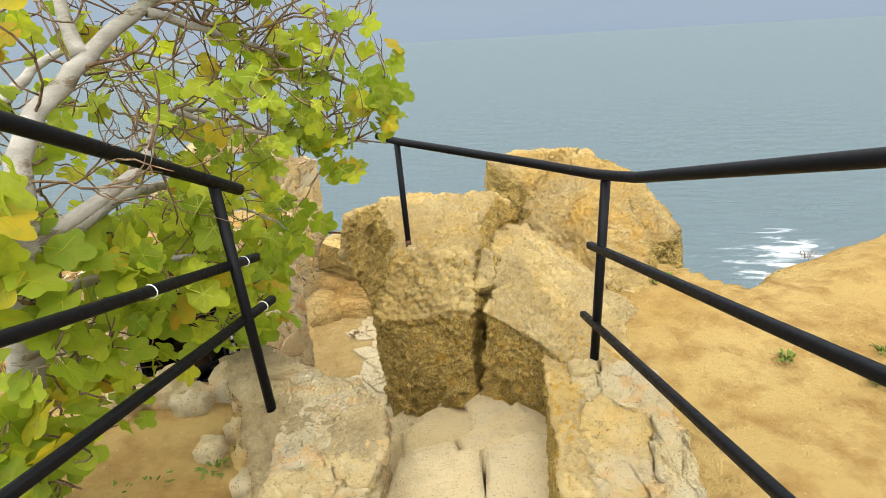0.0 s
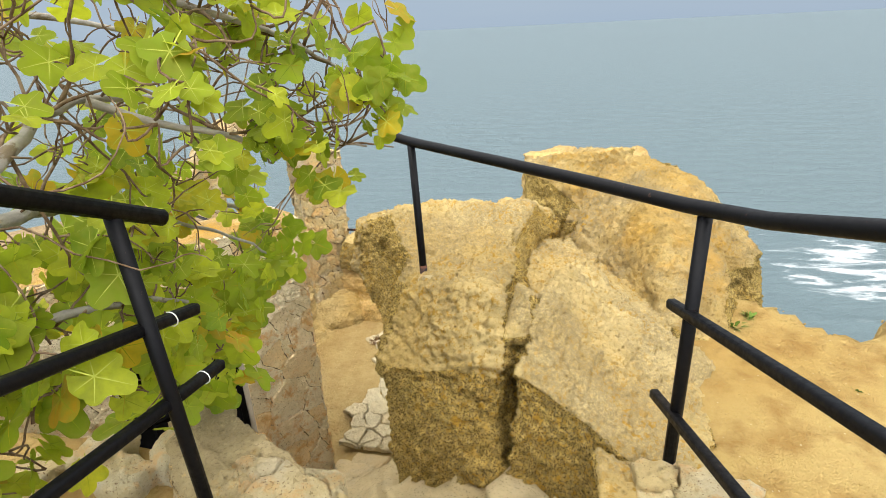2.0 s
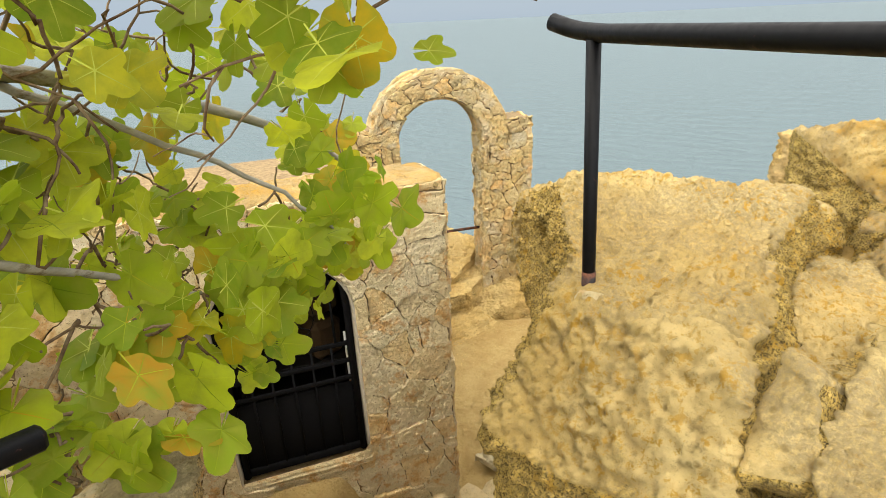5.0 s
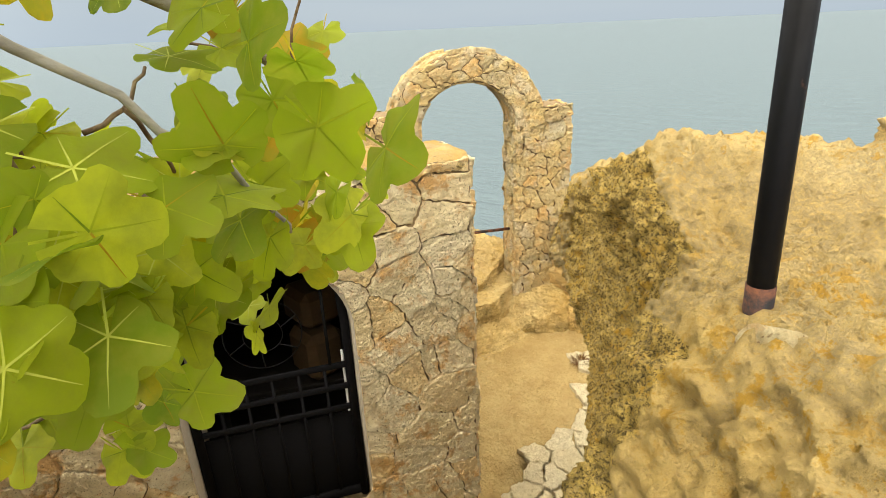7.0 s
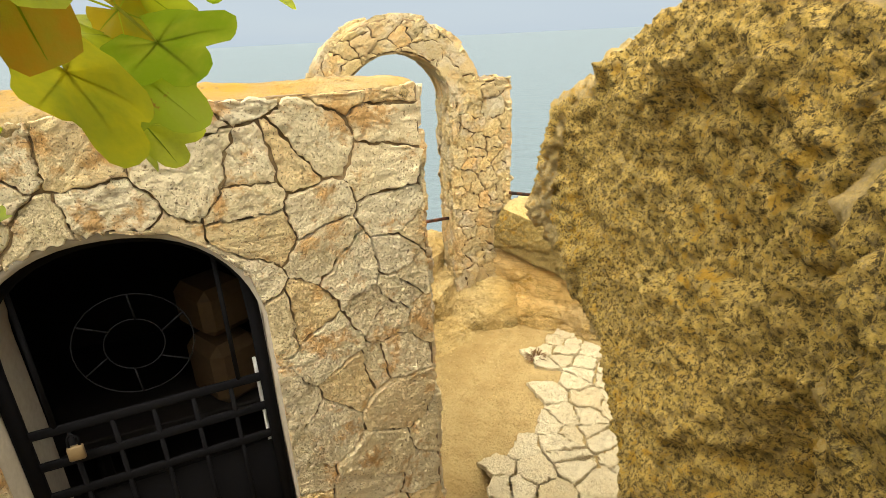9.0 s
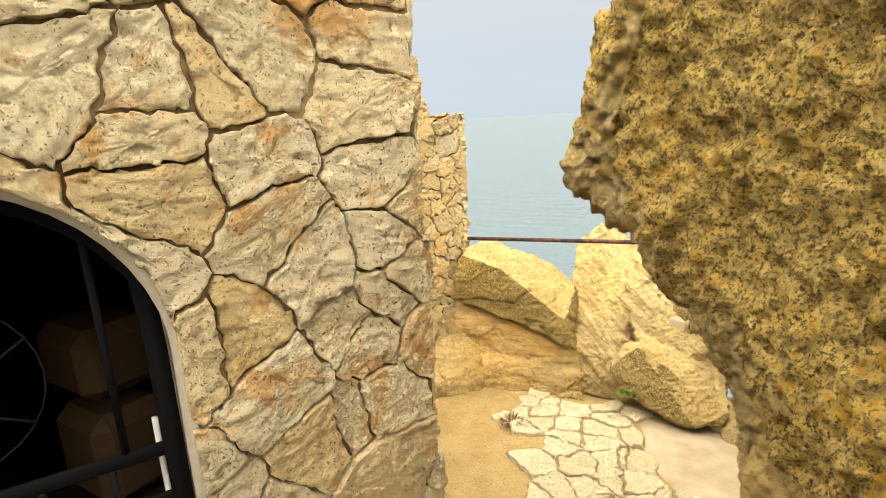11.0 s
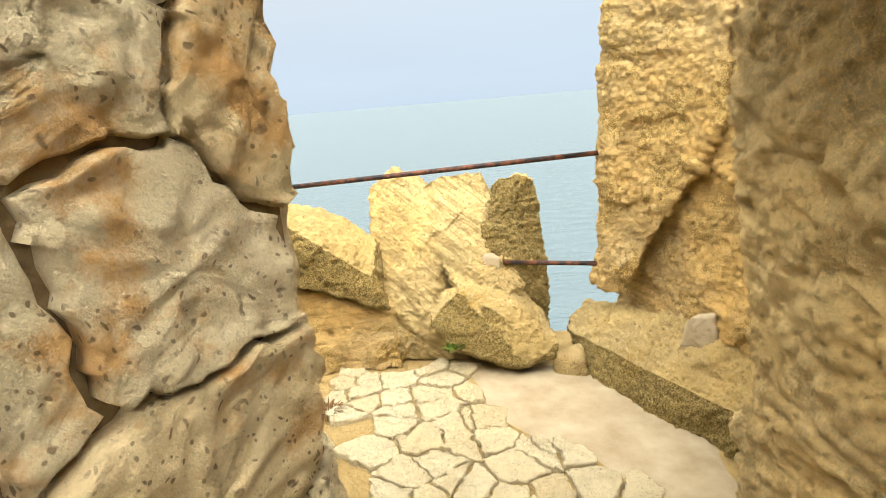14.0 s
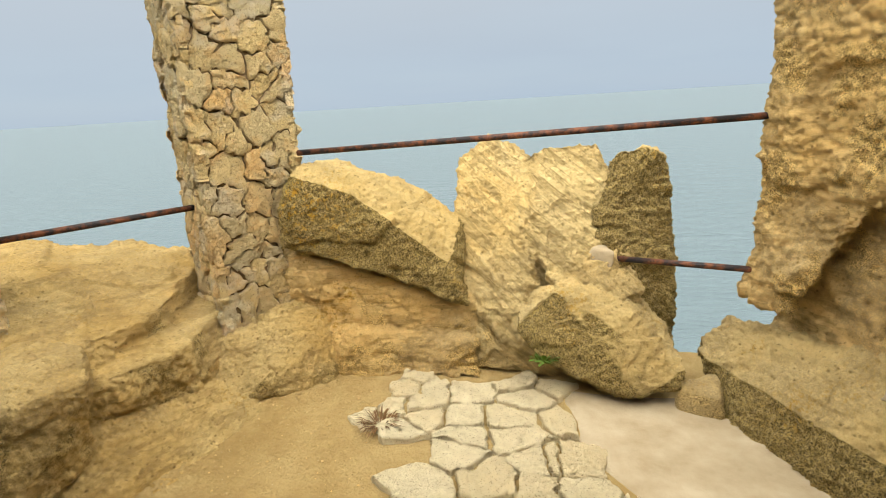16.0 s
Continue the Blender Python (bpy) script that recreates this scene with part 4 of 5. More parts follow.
def gate_part(nm, bm, mat=None, label=""):
    ob = part(nm, bm, mat or gate_mat, gate, label, True)
    ob.matrix_parent_inverse = Matrix.Translation(gate.location).inverted()
    return ob


gs0, gs1 = DOOR_L + 0.035, DOOR_R - 0.035
arch_pts = [on_gate(gs0, SILL + 0.02), on_gate(gs0, SPRING)] + [on_gate(s, arch_height(s) - 0.03) for s in [gs0 + (gs1 - gs0) * (1 - math.cos(math.pi * k / 16)) / 2 for k in range(1, 16)]] + [on_gate(gs1, SPRING), on_gate(gs1, SILL + 0.02)]
gate_part("frame", tube(arch_pts, 0.022, 8))
gate_part("rail", flat_bar(on_gate(gs0, SILL + 0.05), on_gate(gs1, SILL + 0.05), 0.05, 0.02))
for z in (-1.18, -1.30, -1.42):
    gate_part("rail", flat_bar(on_gate(gs0, z), on_gate(gs1, z), 0.03, 0.015))
for k in range(1, 6):
    s = gs0 + (gs1 - gs0) * k / 6
    gate_part("bar", tube([on_gate(s, SILL + 0.05), on_gate(s, -1.18)], 0.008, 8))
for k, s in ((0, gs0 + 0.09), (1, gs1 - 0.09)):
    gate_part("bar", tube([on_gate(s, -1.18), on_gate(s, arch_height(s) - 0.04)], 0.008, 8))
mids = (DOOR_L + DOOR_R) / 2
for r in (0.17, 0.085):
    gate_part("ring", tube([on_gate(mids + r * math.cos(a), -0.95 + r * math.sin(a)) for a in [math.tau * k / 28 for k in range(29)]], 0.0022, 6, False))
for k in range(6):
    a = math.tau * k / 6 + 0.3
    gate_part("spoke", tube([on_gate(mids + 0.085 * math.cos(a), -0.95 + 0.085 * math.sin(a)), on_gate(mids + 0.17 * math.cos(a + 0.15), -0.95 + 0.17 * math.sin(a + 0.15))], 0.003, 6))
lock_mat = plain("tarnished_brass", (0.20, 0.14, 0.07), 0.4)
bm = flat_bar(on_gate(gs0 + 0.11, -1.255, -0.055), on_gate(gs0 + 0.155, -1.255, -0.055), 0.05, 0.02)
lock = gate_part("padlock", bm, lock_mat, "tarnished brass padlock")
gate_part("shackle", tube([on_gate(gs0 + 0.118, -1.23, -0.055), on_gate(gs0 + 0.118, -1.20, -0.055), on_gate(gs0 + 0.132, -1.185, -0.055), on_gate(gs0 + 0.147, -1.20, -0.055), on_gate(gs0 + 0.147, -1.23, -0.055)], 0.004, 6))
# white strips stand in for the light caught on the door reveals
lit_strip_mat = plain("lit_strip_white", (0.62, 0.62, 0.60), 0.7)
for s0, wide, lo, hi in ((DOOR_L + 0.028, 0.045, -1.52, -1.08), (DOOR_R - 0.062, 0.014, -1.90, -1.12)):
    bm = tube([on_gate(s0, lo, -0.125), on_gate(s0, hi, -0.125)], wide / 2, 4)
    gate_part("lit_strip", bm, lit_strip_mat, "white strip standing in for light on the door reveal")
# near-black sheet added behind the gate's lower half
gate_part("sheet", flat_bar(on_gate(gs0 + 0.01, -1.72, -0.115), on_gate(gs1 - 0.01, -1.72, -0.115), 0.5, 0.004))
# things dimly seen in the cellar
box_mat = plain("brown_cardboard", (0.075, 0.045, 0.022))
crate = empty("storage_box", on_wall(-0.60, -1.62, -0.75), "brown box standing on a cellar shelf", "box")
for z, w in ((0.0, 0.30), (0.31, 0.22)):
    b = part("body", flat_bar(Vector((-0.16, 0.05, 0.15 + z)), Vector((0.12, 0.0, 0.15 + z)), w, 0.24), box_mat, crate)
shelf = empty("shelf", on_wall(-0.7, -1.64, -0.8), "wooden shelf in the cellar, gloom painted into its near-black colour", "shelf")
part("board", flat_bar(Vector((-0.45, -0.5, -0.01)), Vector((0.25, 0.35, -0.01)), 0.04, 0.36), cellar_gloom_mat, shelf)
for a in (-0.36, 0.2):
    part("leg", flat_bar(Vector((a, a, -0.40)), Vector((a + 0.001, a, -0.03)), 0.05, 0.05), cellar_gloom_mat, shelf)

# ---- terrace ----


def patch(p):
    """Flagstones cover a band that widens towards the passage."""
    x, y = sum(q[0] for q in p) / len(p), sum(q[1] for q in p) / len(p)
    left = -2.06 if y > 7.72 else -1.72
    if y > 7.9:
        left = -2.1 + 0.5 * (y - 7.9)
    right = -0.98 if y > 7.75 else -0.98 + 1.15 * (7.75 - y)
    return left < x < min(right, -0.30) and y < 8.42


def floor_level(x, y):
    return -2.915 - 0.055 * max(0.0, x + 1.9)


paving = empty("paving", (-1.4, 7.4, -2.93), "crazy paving of pale irregular flagstones in sand", "paving", kind="structure")
flags = [p for p in shards(-2.4, 5.9, 0.1, 8.6, 0.235, 77, 0.85) if patch(p)]
stones(paving, "flagstone", flags, lambda a, b, d: (a, b, floor_level(a, b) + d), flag_mat, 0.008, 0.024, 0.005, 0.022, 8, 0.008, None, 300, 0.008, 0.022, True)
bm = bmesh.new()
screed = [(-1.10, 8.42), (-1.02, 7.75), (-0.62, 7.35), (-0.30, 6.9), (-0.20, 6.2), (0.1, 6.6), (0.35, 7.3), (0.2, 8.0), (-0.4, 8.42)]
ring = [(x + 0.03 * noise.noise(Vector((x * 5, y * 5, 1))), y + 0.03 * noise.noise(Vector((x * 5, y * 5, 7)))) for x, y in dense(screed, 0.08)]
mx, my = -0.25, 7.6
sv, sf, m = [], [], len(ring)
for f in (1.0, 0.8, 0.55, 0.3, 0.1):
    for x, y in ring:
        X, Y = mx + (x - mx) * f, my + (y - my) * f
        sv.append((X, Y, floor_level(X, Y) + 0.009 + 0.012 * noise.noise(Vector((X * 2, Y * 2, 0))) - (0.035 if f == 1.0 else 0)))
for k in range(4):
    sf += [(k * m + i, k * m + (i + 1) % m, (k + 1) * m + (i + 1) % m, (k + 1) * m + i) for i in range(m)]
sf.append(tuple(range(4 * m, 5 * m)))
tagged(mesh_object("pavement", sv, sf, cement_mat), "grey cement screed beside the flagstones", "pavement", kind="structure")

# rocks round the terrace
rock("parapet_rock", [
    [(-2.60, 8.42, -2.12), (-2.52, 8.42, -1.68), (-2.42, 8.85, -1.66), (-2.17, 8.44, -1.80), (-1.95, 8.95, -1.80), (-1.62, 8.44, -2.23), (-1.52, 8.42, -2.48), (-1.60, 8.95, -2.02), (-2.2, 9.3, -1.95), (-1.6, 9.3, -2.3), (-2.5, 9.2, -2.4)],
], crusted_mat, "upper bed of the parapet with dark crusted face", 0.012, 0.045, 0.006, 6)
rock("parapet_rock", [
    [(-2.75, 8.52, -2.95), (-2.62, 8.54, -2.15), (-1.52, 8.54, -2.50), (-1.45, 8.52, -2.95), (-2.5, 9.6, -2.2), (-1.5, 9.6, -2.4), (-2.6, 9.6, -2.95), (-1.4, 9.6, -2.95)],
    [(-2.70, 8.40, -2.95), (-2.65, 8.44, -2.66), (-1.50, 8.46, -2.72), (-1.45, 8.40, -2.95), (-2.6, 8.9, -2.5), (-1.5, 8.9, -2.6)],
], pillar_mat, "hollowed pale lower bed of the parapet", 0.018, 0.05, 0.008, 26)
rock("parapet_rock", [
    [(-1.62, 8.95, -2.05), (-1.62, 9.25, -1.72), (-1.42, 9.35, -1.58), (-1.28, 9.45, -1.64), (-1.1, 9.3, -1.76), (-1.15, 8.72, -2.16), (-1.60, 8.55, -2.52), (-1.20, 8.42, -2.56), (-1.55, 8.50, -2.95), (-1.0, 8.5, -2.95), (-1.5, 10.0, -2.9), (-1.0, 10.0, -2.9)],
    [(-1.2, 9.3, -1.74), (-1.05, 9.2, -1.66), (-0.70, 9.15, -1.65), (-0.62, 9.05, -1.80), (-0.80, 8.80, -2.08), (-1.15, 8.72, -2.16), (-1.02, 8.50, -2.42), (-0.55, 8.55, -2.50), (-0.4, 9.6, -2.8), (-1.2, 9.6, -2.6), (-0.45, 9.0, -2.8)],
], bedded_mat, "pointed pale sandstone outcrop with slanting beds", 0.012, 0.045, 0.016, 7, slant=0.8)
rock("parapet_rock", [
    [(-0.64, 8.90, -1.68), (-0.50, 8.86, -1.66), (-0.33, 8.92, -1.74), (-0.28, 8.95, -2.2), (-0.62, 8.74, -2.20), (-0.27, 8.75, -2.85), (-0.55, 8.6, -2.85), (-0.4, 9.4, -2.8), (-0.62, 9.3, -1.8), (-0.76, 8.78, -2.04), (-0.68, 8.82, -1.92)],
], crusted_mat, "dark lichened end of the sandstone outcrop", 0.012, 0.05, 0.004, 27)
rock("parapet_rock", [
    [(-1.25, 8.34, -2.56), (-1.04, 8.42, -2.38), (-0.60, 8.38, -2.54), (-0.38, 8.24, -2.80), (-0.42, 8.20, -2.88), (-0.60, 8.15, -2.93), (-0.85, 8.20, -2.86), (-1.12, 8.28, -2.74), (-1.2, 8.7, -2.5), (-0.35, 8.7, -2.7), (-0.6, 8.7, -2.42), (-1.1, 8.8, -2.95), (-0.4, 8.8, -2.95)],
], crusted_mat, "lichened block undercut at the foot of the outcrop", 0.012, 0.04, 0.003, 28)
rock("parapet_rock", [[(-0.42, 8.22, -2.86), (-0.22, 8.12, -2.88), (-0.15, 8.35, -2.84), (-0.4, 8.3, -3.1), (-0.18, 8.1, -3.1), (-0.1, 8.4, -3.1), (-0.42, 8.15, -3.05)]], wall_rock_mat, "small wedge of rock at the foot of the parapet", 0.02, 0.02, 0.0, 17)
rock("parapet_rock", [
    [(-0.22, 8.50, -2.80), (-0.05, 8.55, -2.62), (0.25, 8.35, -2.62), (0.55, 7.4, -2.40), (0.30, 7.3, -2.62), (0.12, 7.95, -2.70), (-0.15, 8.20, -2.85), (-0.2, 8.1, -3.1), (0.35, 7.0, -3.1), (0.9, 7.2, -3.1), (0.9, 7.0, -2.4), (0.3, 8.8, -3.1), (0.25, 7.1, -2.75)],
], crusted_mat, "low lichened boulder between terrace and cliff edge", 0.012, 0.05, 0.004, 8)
rock("rock_pillar", [
    [(-0.02, 8.25, -0.45), (0.0, 8.20, -1.5), (0.0, 8.15, -2.10), (-0.07, 8.30, -2.36), (0.02, 8.12, -2.46), (0.10, 8.05, -2.20), (0.22, 7.75, -1.75), (0.35, 7.5, -1.3), (0.4, 7.6, -0.4), (0.6, 8.6, -0.4), (0.4, 8.6, -2.2), (0.15, 8.5, -2.3)],
    [(0.50, 7.5, -0.4), (0.38, 7.55, -1.3), (0.20, 8.2, -2.1), (0.16, 8.3, -2.6), (0.20, 8.6, -0.5), (0.15, 8.5, -2.9), (0.34, 7.9, -2.45), (0.55, 6.9, -2.5), (0.75, 6.6, -0.4), (0.9, 6.5, -2.6), (1.4, 7.0, -0.4), (1.3, 8.4, -0.4), (1.3, 8.4, -2.8), (1.4, 6.6, -2.8), (0.36, 8.3, -2.6)],
], pillar_mat, "tall undercut sandstone pillar with bedding lines", 0.013, 0.055, 0.010, 9)
rock("rock_wall", [
    [(0.2, 5.85, -0.5), (0.1, 5.95, -3.1), (0.75, 6.7, -0.5), (0.65, 6.8, -3.1), (1.6, 6.9, -0.5), (1.6, 6.9, -3.1), (1.2, 5.6, -0.5), (1.2, 5.6, -3.1)],
], wall_rock_mat, "ochre rock wall enclosing the terrace", 0.018, 0.05, 0.012, 10)
rock("rock_shelf", [
    [(-3.12, 7.90, -2.34), (-3.28, 7.62, -2.34), (-3.45, 7.40, -2.34), (-3.30, 8.36, -2.32), (-3.35, 8.9, -2.26), (-3.85, 8.20, -2.15), (-4.8, 8.9, -2.12), (-5.2, 7.2, -2.15), (-3.8, 6.6, -2.30), (-3.16, 7.92, -2.44), (-3.3, 7.62, -2.46), (-3.4, 8.9, -3.0), (-5.2, 6.2, -3.0), (-4.6, 9.3, -3.0), (-3.6, 6.6, -3.0), (-3.25, 8.6, -3.0)],
    [(-2.92, 7.78, -2.47), (-3.02, 7.62, -2.47), (-3.12, 7.48, -2.47), (-2.98, 8.3, -2.47), (-3.3, 8.6, -2.45), (-3.5, 7.3, -2.46), (-2.90, 7.86, -2.60), (-3.05, 7.55, -2.62), (-3.5, 7.2, -2.95), (-3.0, 8.5, -2.95), (-2.98, 7.9, -2.95)],
    [(-2.62, 8.05, -2.97), (-2.70, 7.5, -2.97), (-2.95, 6.8, -2.97), (-3.0, 7.9, -2.70), (-3.1, 7.4, -2.70), (-3.3, 8.5, -2.65), (-3.6, 7.0, -2.70), (-3.6, 8.4, -2.97)],
], strata_mat, "flat pale rock shelf in weathered beds beside the terrace", 0.014, 0.045, 0.016, 13)
rock("boulder", [[(-3.06, 7.32, -2.66), (-2.93, 7.26, -2.34), (-3.16, 7.46, -2.30), (-3.45, 7.45, -2.28), (-3.5, 6.9, -2.33), (-3.15, 6.95, -2.36), (-3.10, 6.95, -2.75), (-3.2, 6.9, -2.95), (-3.6, 6.8, -2.95), (-3.4, 7.5, -2.95), (-3.15, 7.3, -2.95)]], strata_mat, "squat boulder with pitted dark crust on the terrace", 0.014, 0.035, 0, 15)
rock("column_footing", [[(-3.10, 8.15, -2.95), (-2.98, 8.08, -2.70), (-2.60, 8.15, -2.74), (-2.42, 8.45, -2.70), (-2.45, 8.70, -2.5), (-3.0, 8.7, -2.4), (-3.12, 8.3, -2.45), (-2.35, 8.35, -2.95), (-2.4, 9.0, -2.95), (-3.1, 8.9, -2.95), (-2.78, 7.98, -2.93)]], strata_mat, "rounded rock footing under the stone arch", 0.012, 0.035, 0.012, 16)

# ---- stone arch ----
AX, AN = Vector((-0.69, -0.72, 0)).normalized(), Vector((0.72, -0.69, 0)).normalized()
A0 = Vector((-2.55, 8.66, 0))
arch = empty("stone_arch", (-2.8, 8.3, -2.6), "free-standing arch of rough ochre rubble stones", "arch")
COLW, SPAN, DEPTH, A_FOOT, A_SPRING = 0.54, 1.02, 0.42, -2.72, -0.72


def on_arch(a, z, d=0.0):
    """a along the arch from its outer pier, d out of its face towards the terrace."""
    return A0 + AX * a + AN * d + Vector((0, 0, z))


def arch_core():
    verts, faces = [], []

    def quad(*p):
        faces.append(tuple(range(len(verts), len(verts) + 4)))
        verts.extend(p)
    for a0 in (0.0, COLW + SPAN):
        for (p, q) in (((a0, 0), (a0 + COLW, 0)), ((a0 + COLW, 0), (a0 + COLW, -DEPTH)), ((a0 + COLW, -DEPTH), (a0, -DEPTH)), ((a0, -DEPTH), (a0, 0))):
            quad(on_arch(p[0], A_FOOT, p[1]), on_arch(q[0], A_FOOT, q[1]), on_arch(q[0], A_SPRING + 0.22, q[1]), on_arch(p[0], A_SPRING + 0.22, p[1]))
        quad(*[on_arch(a, A_SPRING + 0.22, d) for a, d in ((a0, 0), (a0 + COLW, 0), (a0 + COLW, -DEPTH), (a0, -DEPTH))])
    c, r0, r1 = COLW + SPAN / 2, SPAN / 2, SPAN / 2 + 0.27
    for k in range(24):
        t0, t1 = math.pi * k / 24, math.pi * (k + 1) / 24
        P = lambda r, t, d: on_arch(c - r * math.cos(t), A_SPRING + r * math.sin(t), d)
        quad(P(r0, t0, 0), P(r1, t0, 0), P(r1, t1, 0), P(r0, t1, 0))
        quad(P(r0, t0, -DEPTH), P(r0, t1, -DEPTH), P(r1, t1, -DEPTH), P(r1, t0, -DEPTH))
        quad(P(r1, t0, 0), P(r1, t0, -DEPTH), P(r1, t1, -DEPTH), P(r1, t1, 0))
        quad(P(r0, t0, 0), P(r0, t1, 0), P(r0, t1, -DEPTH), P(r0, t0, -DEPTH))
    ob = mesh_object("core", verts, faces, mortar_mat, arch, False)
    return ob


core = arch_core()
for j, a0 in enumerate((0.0, COLW + SPAN)):
    for f, (w, place) in enumerate((
            (COLW, lambda a, b, d, a0=a0: on_arch(a0 + a, b, d)),
            (DEPTH, lambda a, b, d, a0=a0: on_arch(a0 + COLW + d, b, -a)),
            (COLW, lambda a, b, d, a0=a0: on_arch(a0 + COLW - a, b, -DEPTH - d)),
            (DEPTH, lambda a, b, d, a0=a0: on_arch(a0 - d, b, -DEPTH + a)))):
        stones(arch, "stone", shards(-0.03, A_FOOT - (0.02 if j == 0 else 0), w + 0.03, A_SPRING + 0.23, 0.155, 40 + f + 4 * j, 0.95), place, column_mat, 0.004, 0.028, 0.004, 0.022, 50 + f + 4 * j, 0.014, None, 300, 0.014, 0.034)
R0, R1 = SPAN / 2, SPAN / 2 + 0.27
AC = COLW + SPAN / 2
polar = lambda a, b, d: on_arch(AC - b * math.cos(a / 0.5), A_SPRING + b * math.sin(a / 0.5), d)
polar_back = lambda a, b, d: on_arch(AC + b * math.cos(a / 0.5), A_SPRING + b * math.sin(a / 0.5), -DEPTH - d)
for k, f in enumerate((polar, polar_back)):
    stones(arch, "stone", shards(0.0, R0, 0.5 * math.pi, R1, 0.17, 60 + k, 1.1), f, column_mat, 0.003, 0.026, 0.004, 0.024, 61 + k, 0.012, None, 300, 0.014, 0.03)
stones(arch, "stone", shards(0.0, 0.0, 0.6 * math.pi, DEPTH, 0.17, 64, 1.0), lambda a, b, d: on_arch(AC - (R1 + d) * math.cos(a / 0.6), A_SPRING + (R1 + d) * math.sin(a / 0.6), -b), column_mat, 0.003, 0.03, 0.004, 0.03, 65, 0.02, None, 300, 0.016, 0.03)
stones(arch, "stone", shards(0.0, 0.0, 0.4 * math.pi, DEPTH, 0.17, 66, 1.0), lambda a, b, d: on_arch(AC + (R0 - d) * math.cos(a / 0.4), A_SPRING + (R0 - d) * math.sin(a / 0.4), -b), column_mat, 0.003, 0.018, 0.008, 0.05, 67, 0.01)
for o in arch.children:
    o.matrix_parent_inverse = Matrix.Translation(arch.location).inverted()

# ---- rails on the terrace ----
def loose_bar(nm, a, b, r, label):
    ob = part(nm, tube([a, b], r, 10), rusty_mat, None, "", True)
    tagged(ob, label, "railing")


loose_bar("guard_rail", (-2.50, 8.60, -1.585), (0.06, 8.24, -1.49), 0.017, "rusty dark iron guard rail between arch and rock")
loose_bar("guard_rail", (-0.72, 8.72, -2.30), (0.05, 8.20, -2.24), 0.017, "short rusty iron guard rail across a gap in the rocks")
loose_bar("guard_rail", tuple(on_arch(COLW - 0.02, -1.85, -0.2)), tuple(on_arch(COLW + SPAN + 0.02, -1.87, -0.2)), 0.017, "rusty iron rail across the stone arch")
rock("cement_fixing", [[(-0.80, 8.66, -2.22), (-0.66, 8.62, -2.24), (-0.68, 8.62, -2.36), (-0.84, 8.66, -2.30), (-0.74, 8.78, -2.2), (-0.74, 8.78, -2.38)]], cement_mat, "lump of grey cement holding the rail end", 0.015, 0.008, 0, 18, "cement")

# ---- stair railings ----
rail_r = empty("stair_railing", (0.82, 3.17, -0.25), "black painted iron railing beside the stairs", "railing")
rail_l = empty("stair_railing", (-0.44, 2.72, -0.29), "black painted iron railing ending beside the fig tree", "railing")


def bar(parent, nm, bm, mat=None, label=""):
    ob = part(nm, bm, mat or paint_mat, parent, label, True)
    ob.matrix_parent_inverse = Matrix.Translation(parent.location).inverted()


bar(rail_r, "handrail", tube([(1.95, 0.0, 1.42), (1.60, 1.0, 1.14), (1.25, 2.0, 0.855), (0.90, 2.97, 0.578), (0.83, 3.14, 0.545), (0.78, 3.20, 0.538), (0.5, 3.45, 0.540), (-0.14, 3.99, 0.542), (-0.22, 4.05, 0.547), (-0.255, 4.064, 0.554), (-0.30, 4.075, 0.568)], 0.020, 12))
bar(rail_r, "post", tube([(0.815, 3.165, -0.30), (0.825, 3.17, 0.53)], 0.019, 12))
bar(rail_r, "post", tube([(-0.147, 4.026, -0.33), (-0.174, 4.014, 0.53)], 0.017, 12))
bar(rail_r, "post", tube([(1.52, 1.2, -0.50), (1.53, 1.2, 1.08)], 0.019, 12))
bar(rail_r, "middle_rail", flat_bar((0.785, 3.26, 0.225), (1.75, 0.0, 0.816), 0.030, 0.030))
bar(rail_r, "lower_rail", flat_bar((0.775, 3.30, -0.115), (1.51, 0.0, 0.525), 0.030, 0.030))
bar(rail_r, "foot", tube([(-0.147, 4.026, -0.34), (-0.1564, 4.0218, -0.03)], 0.0180, 12), rusty_mat, "rusted post foot")
bar(rail_l, "handrail", tube([(-0.66, 0.2, 1.80), (-0.60, 1.0, 1.434), (-0.535, 2.0, 0.976), (-0.475, 2.84, 0.592)], 0.021, 12))
bar(rail_l, "post", tube([(-0.436, 2.715, -0.36), (-0.490, 2.712, 0.64)], 0.019, 12))
bar(rail_l, "post", tube([(-0.58, 1.0, -0.45), (-0.60, 1.0, 1.42)], 0.019, 12))
bar(rail_l, "middle_rail", flat_bar((-0.488, 2.90, 0.312), (-0.468, 0.2, 0.94), 0.030, 0.030))
bar(rail_l, "lower_rail", flat_bar((-0.465, 2.92, 0.125), (-0.55, 0.2, 0.40), 0.030, 0.030))
tie_mat = plain("white_tie", (0.75, 0.75, 0.72), 0.5)
for p in ((-0.487, 2.80, 0.333), (-0.468, 2.84, 0.132), (-0.483, 2.30, 0.450)):
    bar(rail_l, "cable_tie", tube([(p[0] + 0.020 * math.cos(a), p[1], p[2] + 0.0205 * math.sin(a)) for a in [math.tau * k / 10 for k in range(11)]], 0.0018, 5, False), tie_mat, "white plastic tie")

# ---- fig tree ----
fig = empty("fig_tree", (-1.02, 2.25, -0.4), "fig tree with pale bark and large yellow-green lobed leaves", "tree")


def fig_part(nm, bm, mat, label="", smooth=True):
    ob = part(nm, bm, mat, fig, label, smooth)
    ob.matrix_parent_inverse = Matrix.Translation(fig.location).inverted()
    return ob


